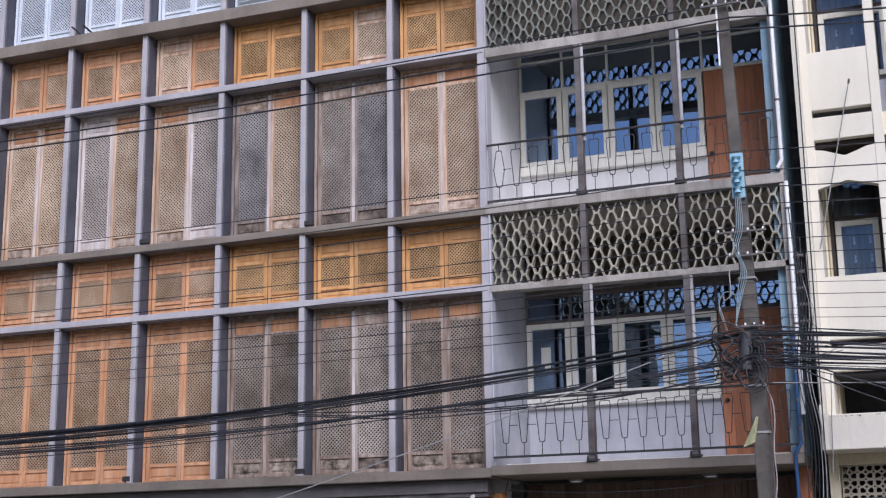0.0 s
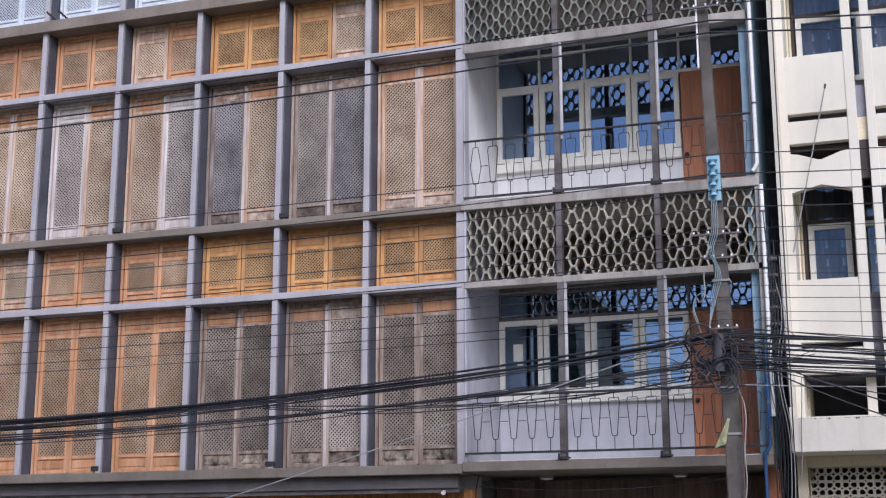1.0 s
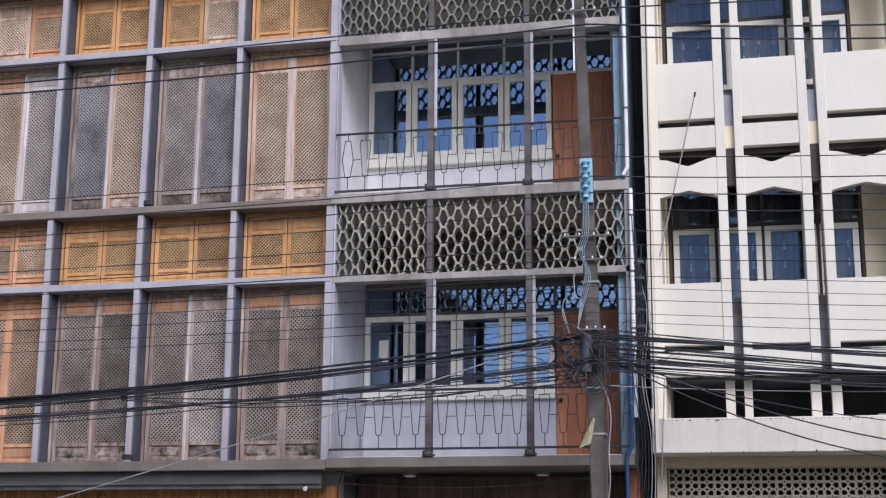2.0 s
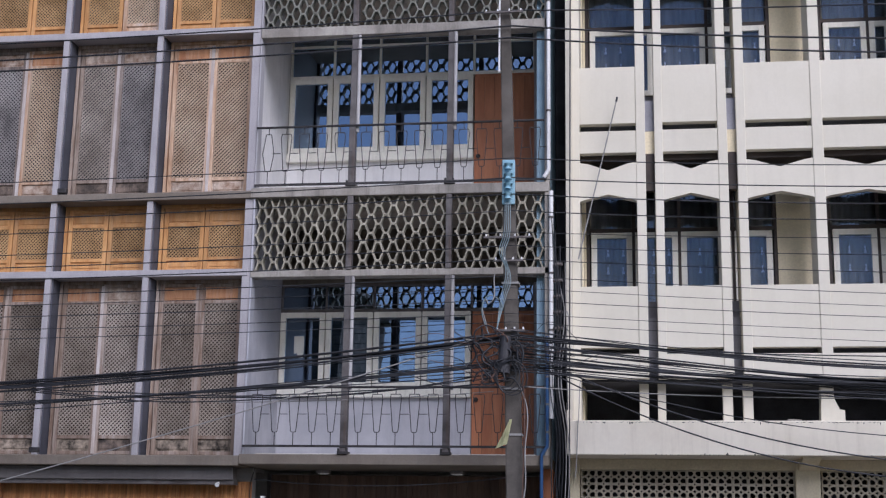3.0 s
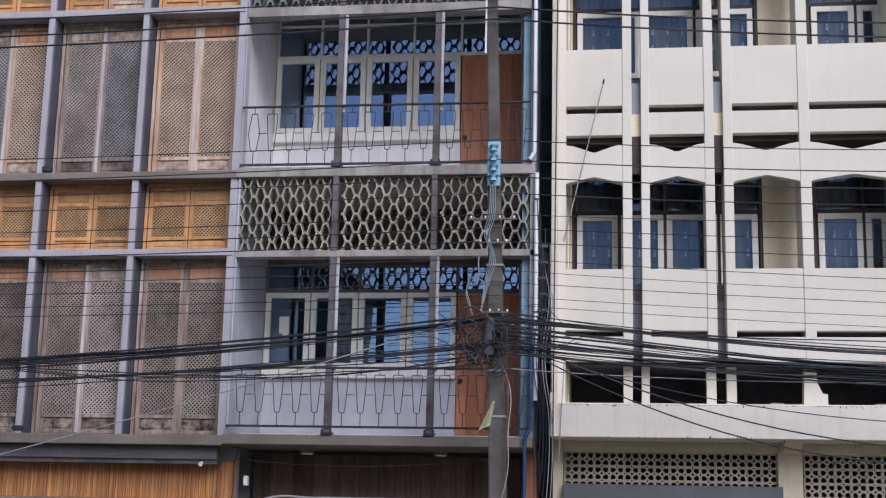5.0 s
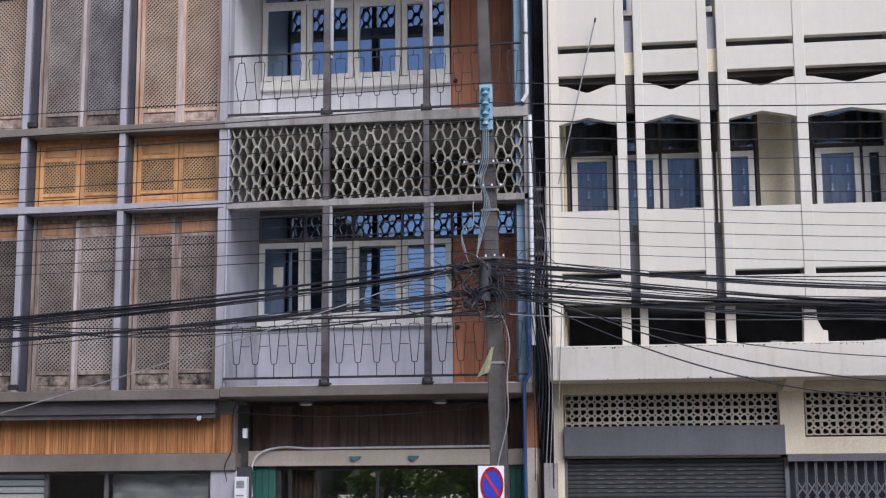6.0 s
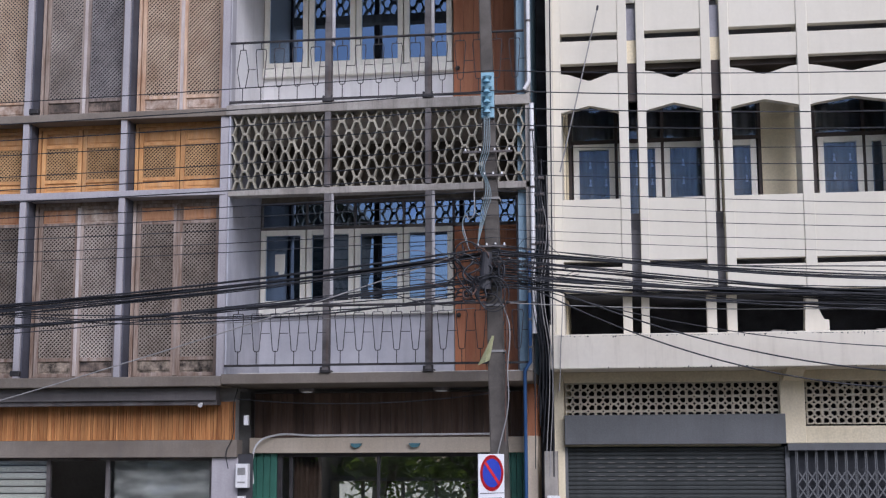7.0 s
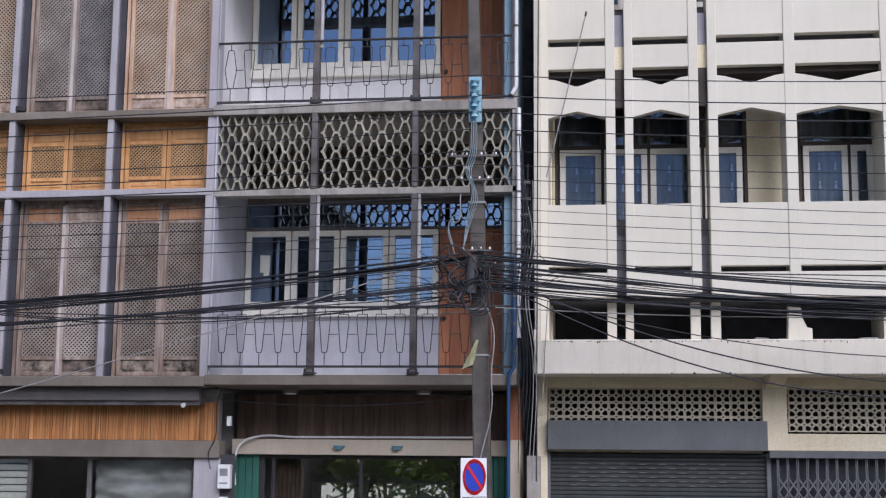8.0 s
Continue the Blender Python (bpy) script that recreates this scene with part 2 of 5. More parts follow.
M_PVCBLUE = mat("plastic_blue", (0.02, 0.06, 0.15), (0.035, 0.09, 0.21), 3, 60, 0.45)
M_INSUL = mat("insulator_blue", (0.16, 0.33, 0.42), (0.30, 0.48, 0.57), 6, 60, 0.35, streak=0.4, streak_col=(0.15, 0.2, 0.22))
M_SIGNW = mat("sign_white", (0.72, 0.72, 0.74), (0.78, 0.78, 0.79), 3, 60, 0.4)
M_SIGNB = mat("sign_blue", (0.03, 0.05, 0.38), (0.04, 0.07, 0.46), 3, 60, 0.4)
M_SIGNR = mat("sign_red", (0.55, 0.02, 0.03), (0.66, 0.035, 0.045), 3, 60, 0.4)
M_INK = mat("ink_dark", (0.03, 0.03, 0.035), (0.05, 0.05, 0.055), 9, 60, 0.6)
M_PAPER = mat("paper_white", (0.70, 0.69, 0.62), (0.78, 0.77, 0.70), 6, 60, 0.8)
M_RAG = mat("cloth_faded_green", (0.42, 0.43, 0.24), (0.58, 0.58, 0.36), 9, 80, 0.9)
M_CURTAIN = mat("curtain_olive", (0.22, 0.205, 0.165), (0.42, 0.395, 0.32), 3, 80, 0.9, stretch=(6, 6, 0.5))
M_SHEET = mat("plastic_sheet_pale", (0.40, 0.40, 0.37), (0.74, 0.73, 0.68), 3, 40, 0.45, stretch=(1, 1, 3))
M_TEAL = mat("paint_teal", (0.06, 0.16, 0.20), (0.09, 0.22, 0.26), 3, 60, 0.5)
M_GLASS = glass_mat("window_glass", (0.5, 0.54, 0.6), 4.3)
M_GLASSR = glass_mat("window_glass_smoke", (0.80, 0.83, 0.88), 1.62)
M_SHOPGLASSB = glass_mat("shop_glass_reflecting", (0.9, 0.92, 0.92), 1.9)
M_SHOPGLASS = glass_mat("shop_glass", (0.94, 0.95, 0.94), 2.6)
M_ASPHALT = mat("asphalt", (0.05, 0.05, 0.05), (0.09, 0.088, 0.085), 0.6, 60, 0.9)
M_PAVE = mat("pavement_concrete", (0.19, 0.168, 0.135), (0.27, 0.24, 0.19), 0.7, 40, 0.9)
M_GROUND = mat("ground_dry", (0.09, 0.09, 0.055), (0.15, 0.14, 0.09), 0.2, 20, 0.95)
M_ROOF = mat("roof_concrete", (0.25, 0.24, 0.22), (0.35, 0.33, 0.30), 0.7, 30, 0.9)
M_BARK = mat("bark", (0.10, 0.075, 0.05), (0.18, 0.14, 0.10), 4, 30, 0.95, stretch=(4, 4, 0.7), bump=0.6)
M_LEAF = mat("leaf_green", (0.045, 0.10, 0.02), (0.10, 0.19, 0.04), 0.8, 10, 0.6, bump=0)
leaf_nodes, leaf_links = M_LEAF.node_tree.nodes, M_LEAF.node_tree.links
leaf_glow, leaf_mix = leaf_nodes.new("ShaderNodeBsdfTranslucent"), leaf_nodes.new("ShaderNodeMixShader")
leaf_glow.inputs["Color"].default_value = (0.30, 0.42, 0.06, 1)
leaf_mix.inputs[0].default_value = 0.4
leaf_links.new(leaf_nodes["Principled BSDF"].outputs[0], leaf_mix.inputs[1])
leaf_links.new(leaf_glow.outputs[0], leaf_mix.inputs[2])
leaf_links.new(leaf_mix.outputs[0], leaf_nodes["Material Output"].inputs["Surface"])
M_UMB = mat("umbrella_blue", (0.05, 0.06, 0.30), (0.08, 0.09, 0.40), 2, 40, 0.8)
M_UMBR = mat("umbrella_red", (0.45, 0.03, 0.03), (0.55, 0.05, 0.05), 2, 40, 0.8)

# ---- mesh helpers ----


def box(bm, x0, x1, y0, y1, z0, z1, chamfer=0.0):
    vs = [bm.verts.new((x, y, z)) for z in (z0, z1) for y in (y0, y1) for x in (x0, x1)]
    fs = [bm.faces.new([vs[i] for i in f]) for f in ((0, 2, 3, 1), (4, 5, 7, 6), (0, 1, 5, 4), (2, 6, 7, 3), (0, 4, 6, 2), (1, 3, 7, 5))]
    if chamfer:
        es = list({e for f in fs for e in f.edges})
        bmesh.ops.bevel(bm, geom=es, offset=chamfer, segments=2, profile=0.5, affect="EDGES")
    return vs


def bar(bm, a, b, w, h=None, flat=None):
    """A bar from a to b, w across and h deep; flat: the direction in which h is measured."""
    a, b = Vector(a), Vector(b)
    h = w if h is None else h
    d = (b - a).normalized()
    n = Vector(flat) if flat else (Vector((0, 0, 1)) if abs(d.z) < 0.9 else Vector((0, 1, 0)))
    u = d.cross(n).normalized()
    v = u.cross(d).normalized()
    ring = [(-w / 2, -h / 2), (w / 2, -h / 2), (w / 2, h / 2), (-w / 2, h / 2)]
    r0 = [bm.verts.new(a + u * p + v * q) for p, q in ring]
    r1 = [bm.verts.new(b + u * p + v * q) for p, q in ring]
    for i in range(4):
        bm.faces.new((r0[i], r0[(i + 1) % 4], r1[(i + 1) % 4], r1[i]))
    bm.faces.new(r0[::-1])
    bm.faces.new(r1)


def rod(bm, a, b, r0, r1=None, n=10):
    """A round rod or cone from a to b."""
    r1 = r0 if r1 is None else r1
    a, b = Vector(a), Vector(b)
    d = (b - a).normalized()
    u = d.cross(Vector((0, 0, 1)) if abs(d.z) < 0.9 else Vector((0, 1, 0))).normalized()
    v = d.cross(u)
    c0, c1 = [], []
    for i in range(n):
        w = u * math.cos(2 * math.pi * i / n) + v * math.sin(2 * math.pi * i / n)
        c0.append(bm.verts.new(a + w * r0))
        c1.append(bm.verts.new(b + w * r1))
    for i in range(n):
        bm.faces.new((c0[i], c0[(i + 1) % n], c1[(i + 1) % n], c1[i]))
    bm.faces.new(c0[::-1])
    bm.faces.new(c1)


def prism(bm, outline, y0, y1):
    """An outline in x and z, pushed through from y0 to y1."""
    f = [bm.verts.new((x, y0, z)) for x, z in outline]
    g = [bm.verts.new((x, y1, z)) for x, z in outline]
    k = len(f)
    bm.faces.new(f)
    bm.faces.new(g[::-1])
    for i in range(k):
        bm.faces.new((f[(i + 1) % k], f[i], g[i], g[(i + 1) % k]))


def mesh_of(bm, name, material, smooth=False):
    bmesh.ops.recalc_face_normals(bm, faces=bm.faces[:])
    me = bpy.data.meshes.new(name)
    bm.to_mesh(me)
    bm.free()
    if material:
        me.materials.append(material)
    if smooth:
        me.shade_smooth()
    return me


def part(name, bm, material, parent=None, label="", smooth=False):
    """One mesh object out of a bmesh (or a finished mesh), under its thing."""
    me = bm if isinstance(bm, bpy.types.Mesh) else mesh_of(bm, name, material, smooth)
    ob = new(name, me)
    if parent:
        ob.parent = parent
    if label:
        ob["label"] = label
    return ob


def boxpart(name, dims, material, parent=None, label="", chamfer=0.0):
    bm = bmesh.new()
    box(bm, *dims, chamfer=chamfer)
    return part(name, bm, material, parent, label)


def thing(name, label, category, at=(0, 0, 0), group="", kind=""):
    e = new(name)
    e.location = at
    e.empty_display_size = 0.2
    return tagged(e, label, category, group, kind)


# ---- ground and street ----
G = -0.25      # level of the road
ground = tagged(boxpart("ground", (-400, 400, -420, 300, G - 1.0, G - 0.06), M_GROUND), "dry bare earth reaching far around the street", "ground", kind="structure")
road = tagged(boxpart("road", (-120, 120, -14.0, -3.0, G - 0.06, G), M_ASPHALT), "worn grey asphalt street in front of the shophouses", "road", kind="structure")
pave_a = tagged(boxpart("pavement", (-120, 120, -3.0, 12.0, G - 0.06, 0.0), M_PAVE), "raised concrete pavement with kerb under the shophouses", "pavement", kind="structure")
pave_b = tagged(boxpart("pavement", (-120, 120, -19.5, -14.0, G - 0.06, -0.1), M_PAVE), "pale concrete pavement across the street", "pavement", kind="structure")

# ---- the timber-lattice shophouse ----
COLX = [0.02 - 1.335 * k for k in range(9)]
XL = COLX[-1] - 0.06
left_house = thing("shophouse", "four-storey shophouse with grey concrete grid and timber lattice shutters", "building")
for x in COLX:
    c = boxpart("column", (x - 0.054, x + (0.028 if x < 0 else 0.054), 0.0, 0.05, 3.34, 13.6), M_COL, left_house, chamfer=0.006)
    # flank darker than the face; its shade is in the colour
    boxpart("column_web", (x - 0.048, x + 0.046, 0.051, 0.42 if x < 0 else 0.159, 3.34, 13.6), M_COLSIDE, c, "blue-grey column flank, darkened for its shade")
for z0, z1, y0, m in ((3.315, 3.44, -0.03, M_SLAB), (6.757, 6.862, -0.03, M_SLAB), (10.14, 10.32, -0.07, M_SLAB), (13.6, 13.9, -0.15, M_SLAB)):
    boxpart("slab_edge", (XL, 0.045, y0, 0.9, z0, z1), m, left_house, "weathered taupe concrete slab edge", chamfer=0.01)
for z0, z1 in ((5.735, 5.825), (9.055, 9.145), (12.75, 12.89)):
    boxpart("beam", (XL, 0.046, -0.012, 0.42, z0, z1), M_COL, left_house, chamfer=0.006)
boxpart("back_wall", (XL, 0.0, 2.6, 2.8, 3.34, 13.6), M_ROOM, left_house)
boxpart("back_wall", (XL, 0.0, 7.0, 7.2, 0, 3.3), M_ROOM, left_house)
boxpart("shop_ceiling", (XL, 0.0, 0.91, 7.2, 3.30, 3.339), M_ROOM, left_house)
boxpart("side_wall", (XL - 0.3, XL, 0, 11, 0, 13.9), M_WALLWHITE, left_house)
boxpart("roof", (XL - 0.3, 0.0, 0.9, 11, 13.6, 13.75), M_ROOF, left_house)
boxpart("rear_wall", (XL, 0.0, 10.8, 11, 3.3, 13.6), M_WALLWHITE, left_house)


def lattice_bm(w, h, tall, flip):
    """Two crossed layers of diagonal laths that fill w by h; the front layer of old tall leaves is broader."""
    bm = bmesh.new()
    front, back, d = (0.0165, 0.011, 0.009) if flip else (0.0135, 0.0125, 0.009)
    step = (0.037 if tall else 0.034) * math.sqrt(2)
    k = int((w + h) / step) + 1
    y_rise, y_fall = (d, 0) if flip == 2 else (0, d)
    for i in range(1, k + 1):
        c = i * step
        # falling lath x + z = c ; rising lath z - x = h - c
        lo, hi = max(0, c - h), min(w, c)
        if hi - lo > 0.02:
            bar(bm, (lo, y_fall, c - lo), (hi, y_fall, c - hi), back if y_fall else front, d, flat=(0, 1, 0))
            bar(bm, (lo, y_rise, h - c + lo), (hi, y_rise, h - c + hi), back if y_rise else front, d, flat=(0, 1, 0))
    return bm


LEAF_CACHE = {}


def leaf_meshes(w, h, top, bot, wood, scr, flip):
    """Frame, panels, lattice and backing of one shutter leaf, lower left corner at the origin."""
    key = (round(w, 3), round(h, 3), top, bot, wood, scr, flip)
    if key not in LEAF_CACHE:
        st, r = 0.055, 0.045
        f = bmesh.new()
        box(f, 0, st, -0.02, 0.02, 0, h, 0.004)
        box(f, w - st, w, -0.02, 0.02, 0, h, 0.004)
        for z in (0, bot, h - top - r, h - r):
            box(f, st, w - st, -0.018, 0.018, z, z + r, 0.004)
        p1, p2 = bmesh.new(), bmesh.new()
        box(p1, st, w - st, 0.002, 0.012, r, bot)
        box(p1, st + 0.028, w - st - 0.028, -0.007, 0.003, r + 0.026, bot - 0.022, 0.005)
        box(p2, st, w - st, 0.002, 0.012, h - top, h - r)
        box(p2, st + 0.028, w - st - 0.028, -0.007, 0.003, h - top + 0.022, h - r - 0.026, 0.005)
        # dark sheet that gives the lattice gaps their shade
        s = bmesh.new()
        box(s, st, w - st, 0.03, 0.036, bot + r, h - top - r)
        lat = lattice_bm(w - 2 * st, h - top - bot - 2 * r, h > 1.5, flip)
        peel = (PEELS["dark"] if wood in ("grey", "dark") else PEELS["blotched"] if wood == "brown" else PEELS["warm"] if wood == "tan" else WOODS[wood]) if h > 1.5 else WOODS[wood]
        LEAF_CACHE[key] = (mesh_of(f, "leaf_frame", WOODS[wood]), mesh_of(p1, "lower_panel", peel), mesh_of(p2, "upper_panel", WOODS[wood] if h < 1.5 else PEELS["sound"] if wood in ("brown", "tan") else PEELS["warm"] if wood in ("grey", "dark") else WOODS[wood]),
                           mesh_of(lat, "lattice", LATHS[wood]), mesh_of(s, "backing", GAP_SHADES[scr]), Vector((st, -0.008, bot + r)))
    return LEAF_CACHE[key]


WORDS = {"brown": "worn red-brown", "honey": "honey-brown", "orange": "orange-brown", "tan": "sun-bleached tan", "grey": "grey weathered", "dark": "dark weathered", "pale": "pale peeling", "blue": "faded bluish-white"}


def shutter_window(x0, x1, z0, z1, tall, left, right, scr):
    """A pair of lattice leaves in a bay; left and right name their woods."""
    look_words = WORDS[left] if left == right else WORDS[left] + " and " + WORDS[right]
    kind_words = "tall closed timber lattice shutters" if tall else "low closed timber transom lattice between columns"
    win = thing("lattice_shutter" if tall else "lattice_transom", look_words + " " + kind_words + "", "window shutter", (x0, 0.26, z0),
                "tall lattice shutters" if tall else "lattice transoms")
    gap, w = 0.012, (x1 - x0 - 0.036 - 0.08) / 2
    h = z1 - z0 - 0.07
    fr = bmesh.new()
    box(fr, 0, 0.04, -0.03, 0.06, 0, z1 - z0, 0.003)
    box(fr, x1 - x0 - 0.04, x1 - x0, -0.03, 0.06, 0, z1 - z0, 0.003)
    box(fr, 0.04, x1 - x0 - 0.04, -0.028, 0.06, z1 - z0 - 0.045, z1 - z0, 0.003)
    box(fr, 0.04, x1 - x0 - 0.04, -0.028, 0.06, 0, 0.02, 0.003)
    part("jamb_frame", fr, WOODS[left], win)
    if tall:
        bm = bmesh.new()
        box(bm, 0.04 + 1.5 * gap + w - 0.022, 0.04 + 1.5 * gap + w + 0.022, -0.036, -0.022, 0.03, h, 0.004)
        part("meeting_strip", bm, WOODS["pale" if right in ("grey", "tan", "pale", "dark") else right], win, "paler strip covering the joint")
    top, bot = (0.22, 0.20) if tall else (0.20, 0.15)
    for wood, lx in ((left, 0.04 + gap), (right, 0.04 + 2 * gap + w)):
        ms = leaf_meshes(w, h, top, bot, wood, scr, 0 if z0 < 6 else 1 if x0 > -3 else 2)
        leaf = part("leaf", ms[0], None, win)
        leaf.location = (lx, random.uniform(-0.006, 0.006), 0.022)
        for nm, me in zip(("lower_panel", "upper_panel", "lattice", "backing"), ms[1:5]):
            p = part(nm, me, None, leaf)
            if nm == "lattice":
                p.location = ms[5]
    return win


TALL3 = [("tan", "tan", "warm"), ("grey", "dark", "grey"), ("dark", "tan", "grey"), ("tan", "pale", "grey"), ("pale", "tan", "warm"), ("tan", "tan", "warm"), ("orange", "tan", "warm"), ("tan", "grey", "warm")]
TRAN3 = [("honey", "honey", "warm"), ("honey", "tan", "grey"), ("honey", "honey", "warm"), ("tan", "orange", "warm"), ("orange", "orange", "warm"), ("orange", "orange", "warm"), ("orange", "tan", "warm"), ("orange", "orange", "warm")]
TALL2 = [("brown", "brown", "warm"), ("brown", "grey", "warm"), ("brown", "brown", "warm"), ("orange", "orange", "grey"), ("orange", "orange", "grey"), ("orange", "orange", "grey"), ("orange", "tan", "grey"), ("orange", "orange", "grey")]
TRAN2 = [("honey", "honey", "warm"), ("honey", "honey", "warm"), ("honey", "honey", "warm"), ("orange", "orange", "grey"), ("orange", "orange", "warm"), ("orange", "tan", "warm"), ("orange", "orange", "warm"), ("honey", "orange", "warm")]
for k in range(8):
    a, b = COLX[k + 1] + 0.06, COLX[k] - 0.06
    shutter_window(a, b, 6.862, 9.055, True, *TALL3[k])
    shutter_window(a, b, 9.145, 10.14, False, *TRAN3[k])
    shutter_window(a, b, 3.44, 5.735, True, *TALL2[k])
    shutter_window(a, b, 5.825, 6.757, False, *TRAN2[k])
    if k >= 3:
        shutter_window(a, b, 10.32, 12.75, True, "blue", "blue", "grey")
    shutter_window(a, b, 12.89, 13.6, False, "blue", "blue", "grey")
# louvred openings on the top storey, next to the pale shutters
slat_bm = bmesh.new()
box(slat_bm, 0, 1.19, -0.03, 0.03, -0.006, 0.006)
slat_me = mesh_of(slat_bm, "slat", WOODS["blue"])
for k in range(3):
    a, b = COLX[k + 1] + 0.06, COLX[k] - 0.06
    lv = thing("louvre_window", "pale blue louvred window with sloping slats under the eaves", "window", (a, 0.26, 10.32), "louvred windows")
    fr = bmesh.new()
    for dims in ((0, 0.03, -0.03, 0.05, 0, 2.43), (b - a - 0.03, b - a, -0.03, 0.05, 0, 2.43), (0.03, b - a - 0.03, -0.03, 0.05, 0, 0.04), (0.03, b - a - 0.03, -0.03, 0.05, 2.39, 2.43)):
        box(fr, *dims, 0.003)
    part("frame", fr, WOODS["blue"], lv)
    for i in range(34):
        s = part("slat", slat_me, None, lv)
        s.location, s.rotation_euler = (0.012, 0.01, 0.08 + i * 0.065), (radians(-38), 0, 0)

# ground floor of the timber shophouse: boarded band, beam, shop windows
boxpart("awning_band", (XL, -0.06, 0.12, 0.30, 3.145, 3.31), M_AWNING, left_house, "grey metal awning edge", chamfer=0.008)
boxpart("awning_band", (XL, -0.06, 0.16, 0.34, 3.09, 3.148), M_STEEL, left_house, "dark metal awning edge")
boxpart("beam", (XL, 0.15, 0.36, 0.62, 2.44, 2.655), M_SLAB, left_house, chamfer=0.008)
boxpart("pillar", (-0.19, 0.16, 0.42, 0.8, 0, 2.44), M_COL, left_house, chamfer=0.008)
boxpart("board_backing", (XL, 0.10, 0.455, 0.62, 2.656, 3.31), M_ROOM, left_house)

# small black floodlights and sticks left on the slab edges
for x, z in ((COLX[4] + 0.09, 6.862), (COLX[2] + 0.09, 6.862), (COLX[4] - 0.05, 3.44), (COLX[2] - 0.02, 3.44)):
    fl = thing("floodlight", "small black floodlight on the slab edge beside a column", "lamp", (x, 0.04, z), "slab floodlights")
    boxpart("housing", (-0.07, 0.06, -0.05, 0.02, 0.025, 0.095), M_IRON, fl, chamfer=0.012)
    boxpart("foot", (-0.03, 0.02, -0.03, 0.03, 0.0, 0.024), M_IRON, fl)
for x in (-6.45, -6.25):
    st = thing("slab_bracket", "short black iron bracket sticking out of the slab", "bracket", (x, -0.07, 10.31), "slab brackets")
    bm = bmesh.new()
    rod(bm, (0, 0.03, 0.0), (-0.10, -0.10, 0.11), 0.016, n=8)
    part("arm", bm, M_IRON, st)

# ---- the balcony shophouse ----
mid = thing("shophouse", "narrow shophouse with recessed balconies and concrete hexagon screens", "building")
XM0, XM1 = 0.085, 3.925
YB = 1.7
for z0, z1, y0 in ((3.335, 3.46, -0.04), (6.757, 6.885, -0.05), (10.15, 10.32, -0.05), (13.5, 13.7, -0.1)):
    boxpart("slab_edge", (0.047, XM1, y0, YB + 0.2, z0, z1), M_CONC if z0 > 4 else M_SLAB, mid, "stained concrete balcony slab", chamfer=0.01)
for z0, z1 in ((5.705, 5.79), (8.96, 9.09)):
    boxpart("screen_beam", (XM0, XM1, -0.03, 0.16, z0, z1), M_CONC, mid, "stained concrete beam under the screen", chamfer=0.008)
boxpart("pilaster", (XM0 - 0.004, 0.105, -0.02, 0.16, 3.46, 6.757), M_LOWWALL, mid, "pale plaster pier", chamfer=0.006)
boxpart("side_wall", (0.004, 0.048, 0.161, YB + 0.2, 3.46, 6.757), M_LOWWALL, mid, "pale plaster side wall")
boxpart("pilaster", (XM0 - 0.004, 0.10, -0.02, 0.16, 6.885, 10.15), M_PIER, mid, "pale plaster pier", chamfer=0.006)
boxpart("side_wall", (0.004, 0.048, 0.161, YB + 0.2, 6.885, 10.15), M_SIDEWHITE, mid, "pale plaster side wall")
boxpart("pilaster", (XM0 - 0.004, 0.10, -0.02, 0.16, 10.32, 13.5), M_PIER, mid, "pale plaster pier", chamfer=0.006)
boxpart("side_wall", (0.004, 0.048, 0.161, YB + 0.2, 10.32, 13.5), M_SIDEWHITE, mid, "pale plaster side wall")
for z0, z1 in ((3.46, 6.757), (6.885, 10.15), (10.32, 13.5)):
    boxpart("side_wall", (3.755, XM1 - 0.004, 0.10, YB, z0, z1), M_BLUEWALL, mid, "blue painted side wall", chamfer=0.004)
    # pale unseen floor, added to brighten the recess by bounce
    boxpart("balcony_floor", (0.25, 3.75, 0.0, YB - 0.01, z0 - 0.02, z0 + 0.012), M_BOUNCE, mid, "unseen pale floor added to bounce light into the balcony")
    boxpart("corner_post", (3.865, XM1 + 0.004, -0.03, 0.10, z0, z1), M_CONC, mid, chamfer=0.004)
    boxpart("soffit", (0.05, 3.70, 0.165, YB, z1 - (0.35 if 8 < z1 < 11 else 0.03), z1 - 0.004), M_SOFFIT, mid, "brown-stained plaster soffit")
boxpart("roof", (XM0, XM1, 0.9, 11, 13.5, 13.65), M_ROOF, mid)
boxpart("back_wall", (0.05, XM1, 4.4, 4.6, 3.3, 13.5), M_ROOM, mid)
for z0, z1, y1 in ((0, 3.335, 5.0), (3.335, 13.5, 11)):
    boxpart("party_wall", (-0.12, 0.046, YB + 0.201 if z0 else 1.36, y1, z0, z1), M_ROOM, mid)
    boxpart("party_wall", (3.76, XM1, YB + 0.201 if z0 else 1.36, y1, z0, z1), M_ROOM, mid)
boxpart("shop_ceiling", (0.05, 3.76, 1.36, 11, 3.335, 3.30), M_ROOM, mid)
boxpart("rear_wall", (0.0, XM1, 10.8, 11, 3.3, 13.5), M_WALLWHITE, mid)


